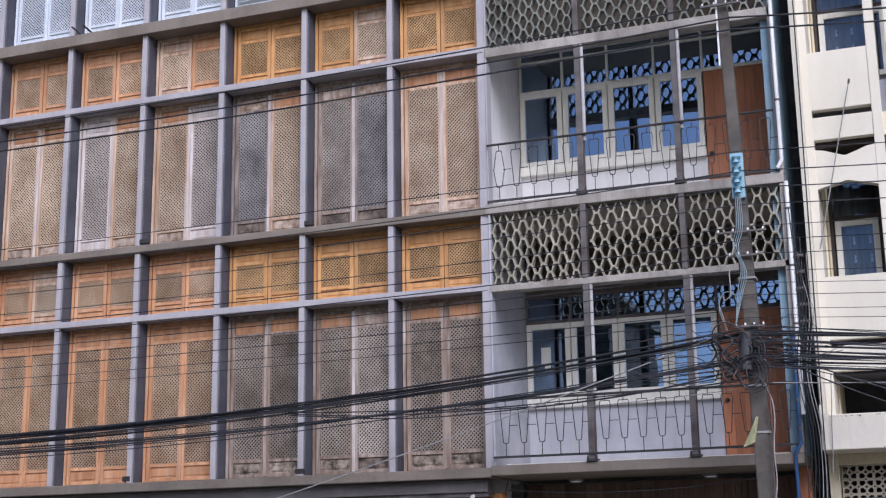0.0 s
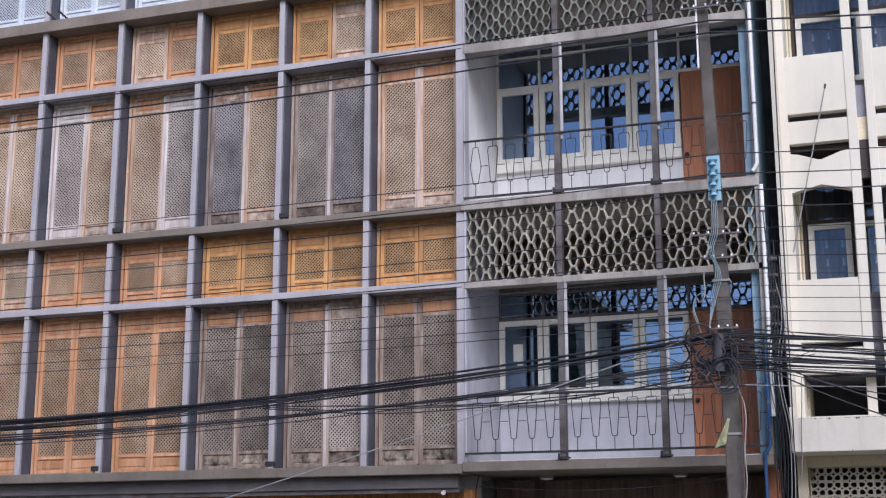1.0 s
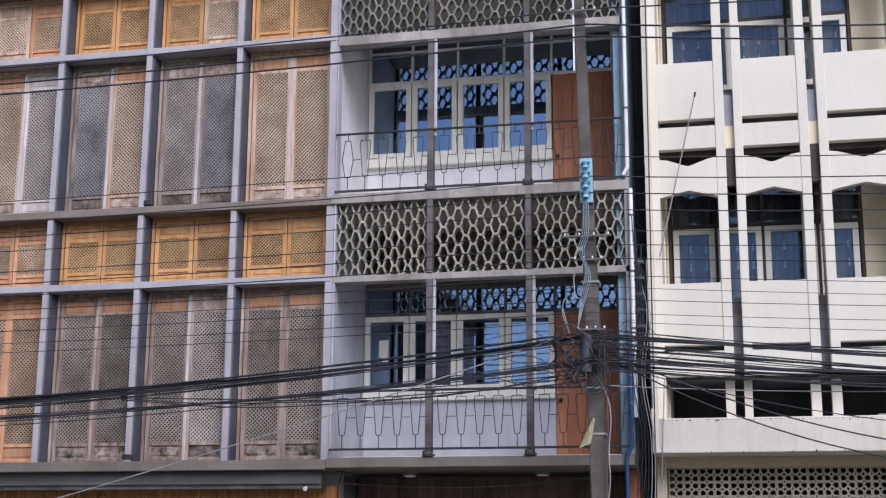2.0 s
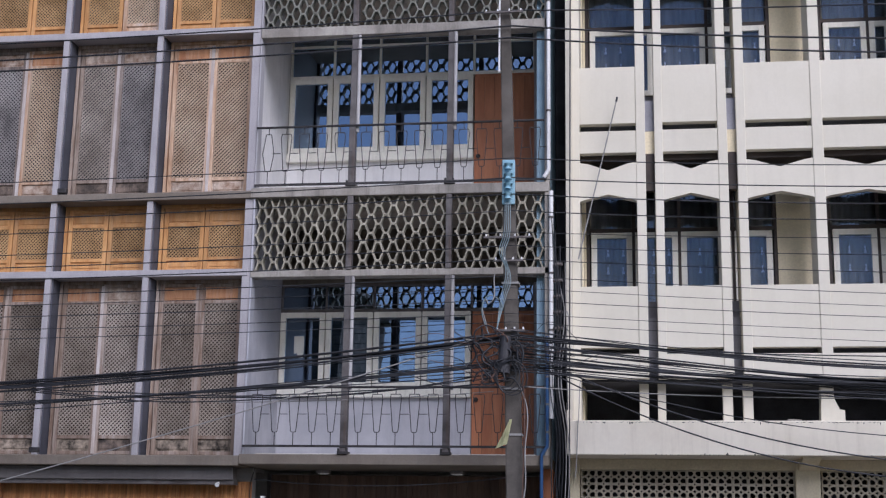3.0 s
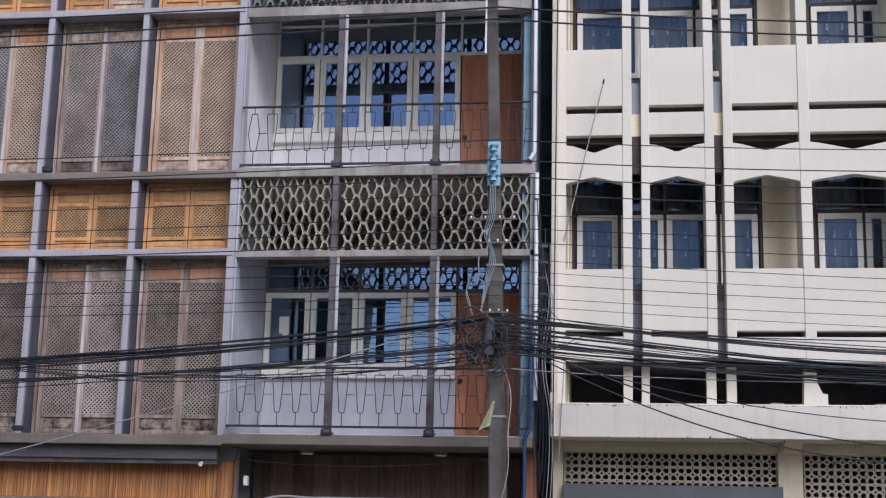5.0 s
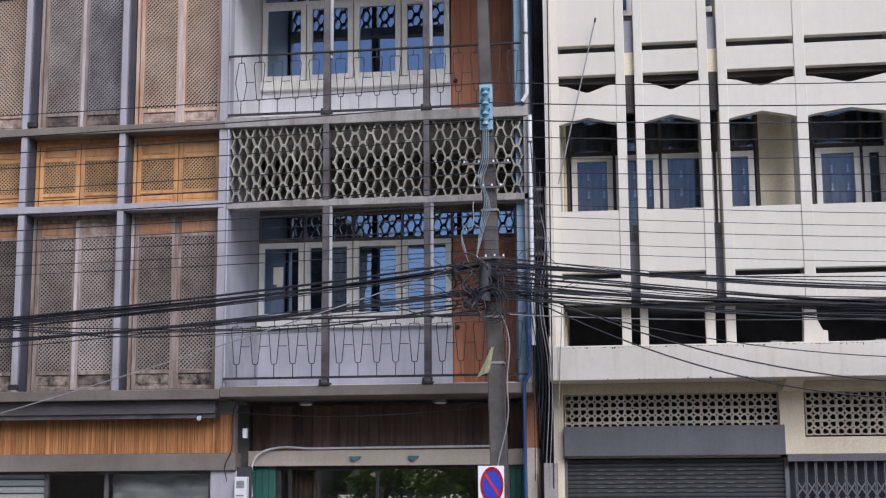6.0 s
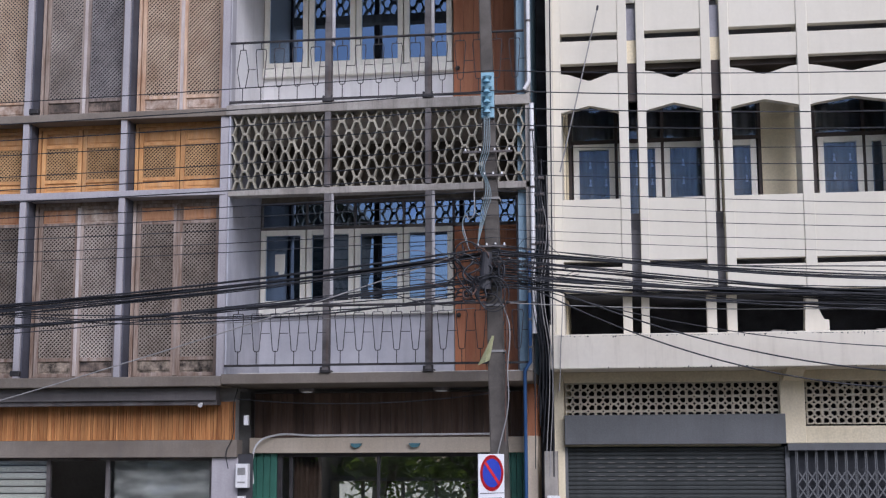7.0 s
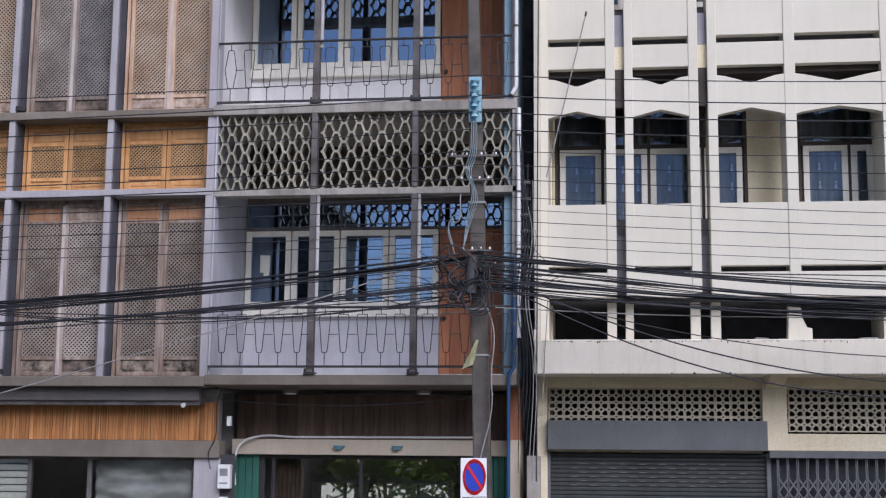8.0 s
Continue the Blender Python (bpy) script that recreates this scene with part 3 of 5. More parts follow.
def steel_post(x, w, z0, z1, footed):
    """A square post; those of the balconies stand on bolted plates and are rusted dark below."""
    ob = thing("steel_post", "grey rust-streaked square steel post at the balcony edge", "post", (x, 0.03, z0), "balcony posts")
    low = min(1.1, 0.5 * (z1 - z0)) if footed else 0.0
    bm = bmesh.new()
    box(bm, -w / 2, w / 2, -0.075, 0.04, low, z1 - z0, 0.005)
    part("shaft", bm, M_STEEL, ob)
    if not footed:
        return
    # added pale rod standing in for the post's lit right side
    bm = bmesh.new()
    rod(bm, (w / 2 + 0.022, -0.03, low - 0.3), (w / 2 + 0.022, -0.03, z1 - z0), 0.024, n=10)
    part("conduit", bm, M_POSTLIT, ob, "pale worn rod added for the lit right side of the post")
    bm = bmesh.new()
    box(bm, -w / 2 - 0.003, w / 2 + 0.003, -0.078, 0.043, 0, low, 0.005)
    part("lower_sleeve", bm, M_STEEL, ob, "dark rusted lower half of the post")
    bm = bmesh.new()
    box(bm, -w / 2 - 0.03, w / 2 + 0.03, -0.10, 0.06, 0.0, 0.035, 0.004)
    for sx in (-1, 1):
        rod(bm, (sx * (w / 2 + 0.015), -0.085, 0.03), (sx * (w / 2 + 0.015), -0.085, 0.075), 0.014, n=6)
    part("base_plate", bm, M_IRON, ob, "dark rusted base plate")


for z0, z1, footed in ((3.46, 5.705, True), (6.885, 8.96, True), (5.791, 6.756, False), (9.091, 10.149, False)):
    steel_post(1.37, 0.075, z0, z1, footed)
    steel_post(2.65, 0.072, z0, z1, footed)


def hex_screen(x0, x1, z0, z1, m, words):
    """A pierced concrete screen of flat-topped hexagons, each edge a bar."""
    ob = thing("hexagon_screen", "pierced concrete screen of " + words + " hexagons above the balcony", "screen", (x0, 0.015, z0), "hexagon screens")
    w, h = x1 - x0, z1 - z0
    n = max(2, round(w / 0.184))
    px = w / n
    rows = round(h / 0.222)
    pz = h / rows
    flat = px * 0.26
    wide = px - flat

    def ring():
        """One hexagon block round the origin."""
        o = [(-flat / 2, pz / 2), (flat / 2, pz / 2), (wide / 2, 0), (flat / 2, -pz / 2), (-flat / 2, -pz / 2), (-wide / 2, 0)]
        bm = bmesh.new()
        vs = [[bm.verts.new((x * k, y, z * kz)) for x, z in o] for k, kz, y in ((1, 1, 0.0), (0.83, 0.87, 0.0), (0.83, 0.87, 0.10), (1, 1, 0.10))]
        for a, b in zip(vs, vs[1:] + vs[:1]):
            for i in range(6):
                bm.faces.new((a[i], a[(i + 1) % 6], b[(i + 1) % 6], b[i]))
        return bm
    whole = mesh_of(ring(), "hexagon_block", m)
    for i in range(0, 2 * n + 1):
        cx = i * px / 2
        for j in range(-1, rows + 1):
            cz = (j + 0.5) * pz + (pz / 2 if i % 2 else 0)
            me = whole
            if cx - wide / 2 < -1e-4 or cx + wide / 2 > w + 1e-4 or cz - pz / 2 < -1e-4 or cz + pz / 2 > h + 1e-4:
                bm = ring()
                for co, no in (((-cx, 0, 0), (-1, 0, 0)), ((w - cx, 0, 0), (1, 0, 0)), ((0, 0, -cz), (0, 0, -1)), ((0, 0, h - cz), (0, 0, 1))):
                    bmesh.ops.bisect_plane(bm, geom=bm.verts[:] + bm.edges[:] + bm.faces[:], plane_co=co, plane_no=no, clear_outer=True)
                if len(bm.faces) < 4:
                    bm.free()
                    continue
                me = mesh_of(bm, "hexagon_block", m)
            part("hexagon_block", me, None, ob).location = (cx, random.uniform(-0.004, 0.004), cz)


for z0, z1 in ((5.791, 6.755), (9.091, 10.149)):
    for x0, x1 in ((0.106, 1.33), (1.44, 2.61), (2.72, 3.865)):
        hex_screen(x0, x1, z0, z1, *((M_SCREENBLOCK, "stained cream") if z0 < 7 else (M_SCREENDARK, "darker grey-green")))


def casement(x0, x1, z0, z1, notice=False, gl=None, fm=None, depth=0.05):
    """A single-pane casement; its frame's outer edge at the given bounds."""
    c = thing("casement_window", "cream-painted timber casement with tinted glass above the balcony", "window", (x0, YB - depth, z0), "casement windows")
    fw, w, h = 0.075, x1 - x0, z1 - z0
    bm = bmesh.new()
    for d in ((0, fw, -0.02, 0.06, 0, h), (w - fw, w, -0.02, 0.06, 0, h), (fw, w - fw, -0.018, 0.058, 0, fw), (fw, w - fw, -0.018, 0.058, h - fw, h)):
        box(bm, *d, 0.006)
    part("frame", bm, M_FRAME, c)
    p = boxpart("pane", (fw, w - fw, 0.02, 0.026, fw, h - fw), M_GLASS, c, "dark tinted glass")
    p.visible_shadow = False
    if notice:
        nt_ = thing("paper_notice", "white paper notice stuck inside the window glass", "paper", (x0 + 0.20, YB - depth + 0.008, z0 + 0.42))
        boxpart("sheet", (0, 0.14, 0, 0.003, 0.06, 0.30), M_PAPER, nt_)
        boxpart("sheet", (0.05, 0.13, 0.004, 0.007, 0.0, 0.1), M_PAPER, nt_)


def balcony_front(zf, zsill, zwin, ztop, zmull, door_top, notice):
    """Back wall of a balcony: plinth, sill, four casements, transom lights and a boarded door."""
    XW = (0.056, 0.704, 1.381, 2.059, 2.746)
    boxpart("balcony_wall", (0.049, 2.746, YB, YB + 0.15, zf, zsill - 0.06), M_LOWWALL if notice else M_SIDEWHITE, mid, "pale grey plaster wall under the windows")
    boxpart("window_jamb", (0.049, 0.055, YB, YB + 0.15, zsill - 0.06, ztop), M_WALLWHITE, mid)
    boxpart("window_jamb", (3.605, 3.754, YB - 0.06, YB + 0.15, zf, ztop), M_COL, mid)
    sl = tagged(boxpart("window_sill", (0.051, 2.746, YB - 0.09, YB + 0.1, zsill - 0.13, zsill), M_FRAME, None, chamfer=0.008), "cream-painted projecting sill under four casements", "window sill")
    for i in range(4):
        casement(XW[i] + 0.008, XW[i + 1] - 0.008, zsill + 0.004, zwin, notice and i == 0)
    tr = thing("transom_window", "row of fixed tinted lights in thin cream bars above the casements", "window", (0, YB - 0.02, zwin), "transom lights")
    h = ztop - zwin
    bm = bmesh.new()
    box(bm, 0.055, 3.62, -0.02, 0.06, 0.002, 0.05, 0.004)
    box(bm, 0.055, 3.62, -0.02, 0.06, h - 0.03, h, 0.004)
    if zmull:
        box(bm, 0.055, 3.62, -0.015, 0.05, zmull - zwin - 0.014, zmull - zwin + 0.014, 0.003)
    for x in (0.07, 0.704, 1.381, 2.059, 2.746, 3.605):
        box(bm, x - 0.016, x + 0.016, -0.017, 0.052, 0.05, h - 0.03, 0.003)
    part("bars", bm, M_FRAME if zmull else M_STEEL, tr)
    for a, b in zip((0.07, 0.704, 1.381, 2.059, 2.746), (0.704, 1.381, 2.059, 2.746, 3.605)):
        p = boxpart("pane", (a, b, 0.02, 0.026, 0.04, h - 0.02), M_GLASS, tr)
        p.visible_shadow = False
    dr = thing("balcony_door", "closed reddish-brown boarded timber door onto the balcony", "door", (2.756, YB - 0.03, zf), "balcony doors")
    w, hd = 0.845, door_top - zf
    n = 6
    for i in range(n):
        boxpart("board", (i * w / n + 0.002, (i + 1) * w / n - 0.002, random.uniform(0, 0.003), 0.04, 0.01, hd - 0.05), M_DOORWOOD, dr)
    bm = bmesh.new()
    box(bm, 0, w, 0.005, 0.06, hd - 0.048, hd, 0.004)
    part("head", bm, M_DOORWOOD, dr)
    bm = bmesh.new()
    bmesh.ops.create_uvsphere(bm, u_segments=12, v_segments=8, radius=0.032, matrix=Matrix.Translation((0.06, -0.03, 0.86)))
    rod(bm, (0.06, -0.02, 0.86), (0.06, 0.01, 0.86), 0.018)
    part("knob", bm, M_IRON, dr, "round black door knob", smooth=True)


balcony_front(6.885, 7.845, 8.967, 9.61, 9.468, 8.978, False)
balcony_front(3.46, 4.479, 5.535, 5.93, None, 5.545, True)
# walls behind the screens, recess shade put into their colour
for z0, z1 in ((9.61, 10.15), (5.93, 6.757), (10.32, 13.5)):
    boxpart("upper_wall", (0.049, 3.76, YB, YB + 0.15, z0, z1), M_SHADEDARK, mid, "stained plaster wall, darkened for the shade behind the screen")


def balcony_railing(zb, zt, first):
    """Black iron railing: two rails and tapering bent-wire balusters with stems."""
    rl = thing("balcony_railing", "thin black iron balcony railing with tapering bent-wire balusters", "railing", (0, -0.01, zb), "balcony railings")
    h = zt - zb
    bm = bmesh.new()
    rod(bm, (0.09, -0.035, h), (3.86, -0.035, h), 0.016, n=8)
    part("top_rail", bm, M_IRON, rl)
    bm = bmesh.new()
    box(bm, 0.09, 3.89, -0.05, -0.025, 0.0, 0.028)
    part("bottom_rail", bm, M_IRON, rl)

    def baluster(cx, diamond):
        bm = bmesh.new()
        a, b = h * 0.88, h * 0.25
        if diamond:
            pts = [(-0.035, a), (0.035, a), (0.075, h * 0.55), (0.035, b), (-0.035, b), (-0.075, h * 0.55)]
        else:
            pts = [(-0.06, a), (0.06, a), (0.07, a - 0.05), (0.035, b + 0.02), (0.025, b), (-0.025, b), (-0.035, b + 0.02), (-0.07, a - 0.05)]
        for (xa, za), (xb, zb_) in zip(pts, pts[1:] + pts[:1]):
            bar(bm, (cx + xa, -0.037, za), (cx + xb, -0.037, zb_), 0.009)
        bar(bm, (cx, -0.037, 0.02), (cx, -0.037, b), 0.009)
        bar(bm, (cx, -0.037, a), (cx, -0.037, h), 0.009)
        mz = h * 0.55
        bar(bm, (cx + 0.055, -0.037, mz), (cx + 0.165, -0.037, mz), 0.008)
        part("baluster", bm, M_IRON, rl)
    for lo, hi, n in ((0.14, 1.33, 5), (1.44, 2.61, 5), (2.72, 3.86, 5)):
        for i in range(n):
            baluster(lo + (i + 0.5) * (hi - lo) / n, first and i == 0 and lo < 0.2)


balcony_railing(6.905, 7.70, True)
balcony_railing(3.545, 4.29, False)

# white and blue downpipes at the corner
for name, pts, r, m, label in (
        ("downpipe", ((3.92, -0.09, 13.0), (3.92, -0.09, 7.03), (3.875, -0.09, 6.95), (3.86, -0.09, 6.93)), 0.026, M_PVC, "white plastic downpipe bending at the balcony floor"),
        ("downpipe", ((3.95, -0.09, 6.75), (3.95, -0.09, 3.9)), 0.028, M_PVC, "white plastic downpipe strapped to the corner"),
        ("downpipe", ((3.90, -0.12, 4.9), (3.90, -0.12, 3.56), (3.83, -0.10, 3.46), (3.83, -0.10, 0.0)), 0.022, M_PVCBLUE, "dark blue plastic water pipe down the corner")):
    cu = bpy.data.curves.new(name, "CURVE")
    cu.dimensions, cu.bevel_depth, cu.bevel_resolution, cu.use_fill_caps = "3D", r, 3, True
    sp = cu.splines.new("POLY")
    sp.points.add(len(pts) - 1)
    for q, p in zip(sp.points, pts):
        q.co = (*p, 1)
    cu.materials.append(m)
    pipe = tagged(new(name, cu), label, "pipe")
    (xa, ya, za), (xb, yb, zb) = pts[0], pts[1]
    for k in range(4):
        u = 0.12 + 0.25 * k
        bm = bmesh.new()
        zc = za + (zb - za) * u
        rod(bm, (xa, ya, zc - 0.012), (xa, ya, zc + 0.012), r + 0.006, n=10)
        box(bm, xa - 0.01, xa + 0.01, ya, ya + 0.07, zc - 0.01, zc + 0.01)
        part("clamp", bm, M_STEEL, pipe, "dark steel pipe clamp")

# ground floor of the balcony shophouse
boxpart("fascia", (0.13, 3.90, 1.0, 1.25, 2.49, 2.69), M_FASCIA, mid, "cream painted fascia over the shop window", chamfer=0.01)
boxpart("board_backing", (0.13, 3.76, 1.23, 1.35, 2.691, 3.275), M_ROOM, mid)
for x0, x1 in ((0.11, 0.48), (3.47, 3.76)):
    g = bmesh.new()
    k = 4
    for i in range(k):
        box(g, x0 + i * (x1 - x0) / k + 0.003, x0 + (i + 1) * (x1 - x0) / k - 0.003, 1.10, 1.15, 0.0, 2.49, 0.004)
    part("door_leaf", g, M_GREEN, mid, "dark green boarded shop door")
boxpart("pier", (3.76, 3.925, 0.55, 1.25, 0, 2.69), M_FASCIA, mid, chamfer=0.008)
boxpart("pier_boarding", (3.765, 3.92, 0.57, 1.25, 2.692, 3.33), M_DOORWOOD, mid, "red-brown boarding over the pier")
shop = thing("shop_window", "large dark shop window in a black frame reflecting the street", "window", (0.48, 1.12, 0.0), "shop windows")
bm = bmesh.new()
for d in ((0, 0.06, 0, 0.06, 0, 2.50), (2.92, 2.98, 0, 0.06, 0, 2.50), (0.06, 2.92, 0, 0.06, 2.44, 2.50), (0.06, 2.92, 0, 0.06, 0, 0.25), (0.16, 0.20, 0, 0.06, 0.25, 2.44), (1.32, 1.36, 0, 0.06, 0.25, 2.44)):
    box(bm, *d, 0.004)
part("frame", bm, M_IRON, shop)
for a, b in ((0.06, 0.16), (0.20, 1.32), (1.36, 2.92)):
    p = boxpart("pane", (a, b, 0.03, 0.036, 0.25, 2.44), M_SHOPGLASS, shop)
    p.visible_shadow = False
for x in (1.62, 2.38):
    lm = thing("wall_lamp", "small teal half-round lamp on the cream fascia", "lamp", (x - 0.06, 0.995, 2.61), "fascia lamps")
    bm = bmesh.new()
    prism(bm, [(0.07 * math.cos(a), 0.055 * math.sin(a)) for a in [math.pi + i * math.pi / 10 for i in range(11)]], -0.06, 0.004)
    part("shade", bm, M_TEAL, lm)
for x in (1.05, 2.75):
    cl = thing("ceiling_light", "flat round ceiling light under the balcony slab", "lamp", (x, 0.35, 3.25), "ceiling lights")
    bm = bmesh.new()
    rod(bm, (0, 0, 0.0), (0, 0, 0.039), 0.09, 0.10, n=20)
    part("rim", bm, M_STEEL, cl)
    bm = bmesh.new()
    rod(bm, (0, 0, -0.012), (0, 0, 0.0), 0.06, 0.075, n=20)
    part("diffuser", bm, M_PVC, cl)

# rear of the shop: a gridded window onto the garden behind
rear = thing("rear_window", "dark-framed gridded window at the back of the shop", "window", (0.05, 4.95, 0))
bm = bmesh.new()
for d in ((0, 3.75, 0, 0.1, 2.06, 3.27), (0, 0.30, 0.001, 0.1, 0, 2.06), (2.95, 3.75, 0.001, 0.1, 0, 2.06), (0.3, 2.95, 0.001, 0.1, 0, 0.35)):
    box(bm, *d)
part("surround", bm, M_ROOM, rear)
for d in ((0.78, 0.83), (1.42, 1.47), (1.95, 2.0), (2.45, 2.5)):
    boxpart("mullion", (d[0], d[1], 0.02, 0.07, 0.35, 2.06), M_IRON, rear)
boxpart("crossbar", (0.3, 2.95, 0.015, 0.075, 1.69, 1.74), M_IRON, rear)
cb = thing("curtain", "brown curtain gathered inside the shop window", "curtain", (0.66, 1.32, 0.2))
bm = bmesh.new()
cols = []
for i in range(31):
    cols.append([bm.verts.new((i * 0.012, 0.025 * math.sin(i * 1.3), z)) for z in (0.0, 1.1, 2.25)])
for c0, c1 in zip(cols, cols[1:]):
    for k in range(2):
        bm.faces.new((c0[k], c1[k], c1[k + 1], c0[k + 1]))
bmesh.ops.solidify(bm, geom=bm.faces[:], thickness=0.004)
part("cloth", bm, M_BOARDDARK, cb, smooth=True)
# goods behind the glass of the timber shophouse
bl = thing("window_blind", "pale horizontal slat blind hanging behind the shop glass", "blind", (-3.87, 0.63, 0.9))
bm = bmesh.new()
box(bm, 0, 1.42, -0.003, 0.003, -0.04, 0.04)
slat_b = mesh_of(bm, "slat", M_FRAME)
for i in range(17):
    sl_ = part("slat", slat_b, None, bl)
    sl_.location, sl_.rotation_euler = (0, 0, 0.05 + 0.09 * i), (radians(28), 0, 0)
ct = thing("curtain", "pale crumpled plastic sheet hung behind the shop glass", "curtain", (-1.57, 0.66, 0.3))
bm = bmesh.new()
cols = []
for i in range(45):
    x = i * 0.03
    cols.append([bm.verts.new((x, 0.022 * math.sin(z * 31 + x * 3.1 + 1.7 * math.sin(x * 4)) + 0.03 * math.sin(x * 7 + z), z)) for z in [0.035 * k for k in range(61)]])
for c0, c1 in zip(cols, cols[1:]):
    for k in range(60):
        bm.faces.new((c0[k], c1[k], c1[k + 1], c0[k + 1]))
bmesh.ops.solidify(bm, geom=bm.faces[:], thickness=0.004)
part("cloth", bm, M_SHEET, ct, smooth=True)
for k, (x, w, h, m) in enumerate(((-1.25, 0.5, 0.62, M_FASCIA), (-0.72, 0.42, 0.55, M_SLAB))):
    bx = thing("display_box", "pale cardboard display box behind the shop glass", "box", (x, 0.95, 0.0), "display boxes")
    boxpart("stand", (0, w, 0, 0.35, 0, 1.55), M_SLAB, bx, chamfer=0.01)
    boxpart("carton", (0.03, w - 0.04, 0.02, 0.3, 1.55, 1.55 + h * 0.4), m, bx, chamfer=0.01)

# shop windows under the boarded band
sh = thing("shop_window", "wide shop front with reflecting panes and a dark open doorway", "window", (0, 0.52, 0), "shop windows")
bm = bmesh.new()
box(bm, XL, -0.2, 0, 0.06, 2.40, 2.438, 0.004)
box(bm, XL, -2.40, 0, 0.06, 0, 0.3, 0.004)
box(bm, -1.60, -0.2, 0, 0.06, 0, 0.3, 0.004)
for x in (-0.22, -1.60, -2.40, -3.9, -5.4, -7.0, -8.6):
    box(bm, x - 0.025, x + 0.025, 0.002, 0.062, 0.3, 2.40, 0.004)
part("frame", bm, M_STEEL, sh)
for a, b in ((-1.575, -0.13), (-3.875, -2.425), (-5.375, -3.925), (-6.975, -5.425), (-8.575, -7.025), (XL, -8.625)):
    p = boxpart("pane", (a, b, 0.03, 0.036, 0.3, 2.40), M_SHOPGLASSB, sh)
    p.visible_shadow = False

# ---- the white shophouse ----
# window frame brown, also standing in for shade in the slits
M_BROWN = mat("brown_frame_and_slit_shade", (0.03, 0.022, 0.018), (0.06, 0.045, 0.038), 3, 60, 0.6)
rt = thing("shophouse", "white-plastered shophouse with vertical fins and notched parapet bands", "building")
XR0, XR1, YR = 4.20, 8.53, 0.20
FINS = ((4.20, 4.30), (5.015, 5.133), (5.247, 5.353), (6.04, 6.158), (6.272, 6.388), (7.203, 7.337), (8.36, 8.53))
for i, (a, b) in enumerate(FINS):
    boxpart("fin", (a, b, YR - 0.014, 0.75, 4.421 if 4.3 < a < 8.4 else 3.88, 13.2), M_WHITE, rt, chamfer=0.008)
BAYS = ((4.30, 5.015), (5.353, 6.04), (6.388, 7.203), (7.337, 8.36))
for a, b in BAYS:
    for z0, z1 in ((7.70, 8.467), (7.31, 7.605), (4.80, 5.575), (4.42, 4.725), (11.1, 11.95), (10.7, 11.02)):
        boxpart("parapet", (a - 0.004, b + 0.004, YR, YR + 0.12, z0, z1), M_WHITE, rt, chamfer=0.006)
    c = (a + b) / 2
    for dz in (0.0, 3.33):
        bm = bmesh.new()
        prism(bm, [(a - 0.004, 6.675 + dz), (a + 0.08, 6.70 + dz), (c, 6.765 + dz), (b - 0.08, 6.70 + dz), (b + 0.004, 6.675 + dz), (b + 0.004, 7.185 + dz), (b - 0.10, 7.17 + dz), (c + 0.02, 7.085 + dz), (c - 0.02, 7.085 + dz), (a + 0.10, 7.17 + dz), (a - 0.004, 7.185 + dz)], YR - 0.004, YR + 0.12)
        part("notched_band", bm, M_WHITE, rt, "white band with notched edges")
# strips seen through the slots between paired fins; lilac and brown hold their shade
for a, b in ((5.133, 5.247), (6.158, 6.272)):
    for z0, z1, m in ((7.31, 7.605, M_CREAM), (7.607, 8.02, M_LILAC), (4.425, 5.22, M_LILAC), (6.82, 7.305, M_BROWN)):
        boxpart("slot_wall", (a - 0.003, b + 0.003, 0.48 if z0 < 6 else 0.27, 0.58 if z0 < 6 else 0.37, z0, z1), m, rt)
# floors and inner walls; near-black and brown slabs, lilac parapets carry painted shade
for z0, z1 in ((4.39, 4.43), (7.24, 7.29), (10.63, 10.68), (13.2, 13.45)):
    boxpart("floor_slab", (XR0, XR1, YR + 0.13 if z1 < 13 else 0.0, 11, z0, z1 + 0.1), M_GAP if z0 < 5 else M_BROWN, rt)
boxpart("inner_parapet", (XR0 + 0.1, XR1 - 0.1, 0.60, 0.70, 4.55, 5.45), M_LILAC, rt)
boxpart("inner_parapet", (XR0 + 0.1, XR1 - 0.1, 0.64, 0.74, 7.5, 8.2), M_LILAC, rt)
boxpart("back_wall", (XR0, XR1, 4.4, 4.6, 0, 13.2), M_ROOM, rt)
boxpart("end_wall", (XR1 - 0.15, XR1, 0.76, 11, 3.5, 13.2), M_WHITE, rt)
boxpart("end_wall", (XR0, XR0 + 0.12, 0.76, 11, 0, 13.2), M_CREAM, rt)
boxpart("rear_wall", (XR0, XR1, 10.8, 11, 0, 13.2), M_WHITE, rt)
boxpart("corner_strip", (4.13, 4.202, 0.02, 0.3, 3.88, 13.2), M_WHITE, rt, "white plaster edge strip")
# shade of the narrow gap, put into the wall's colour
boxpart("alley_wall", (3.93, 4.198, 1.2, 1.3, 0, 13.2), M_GAP, rt, "near-black wall for the shade between the houses")
YW = 1.05


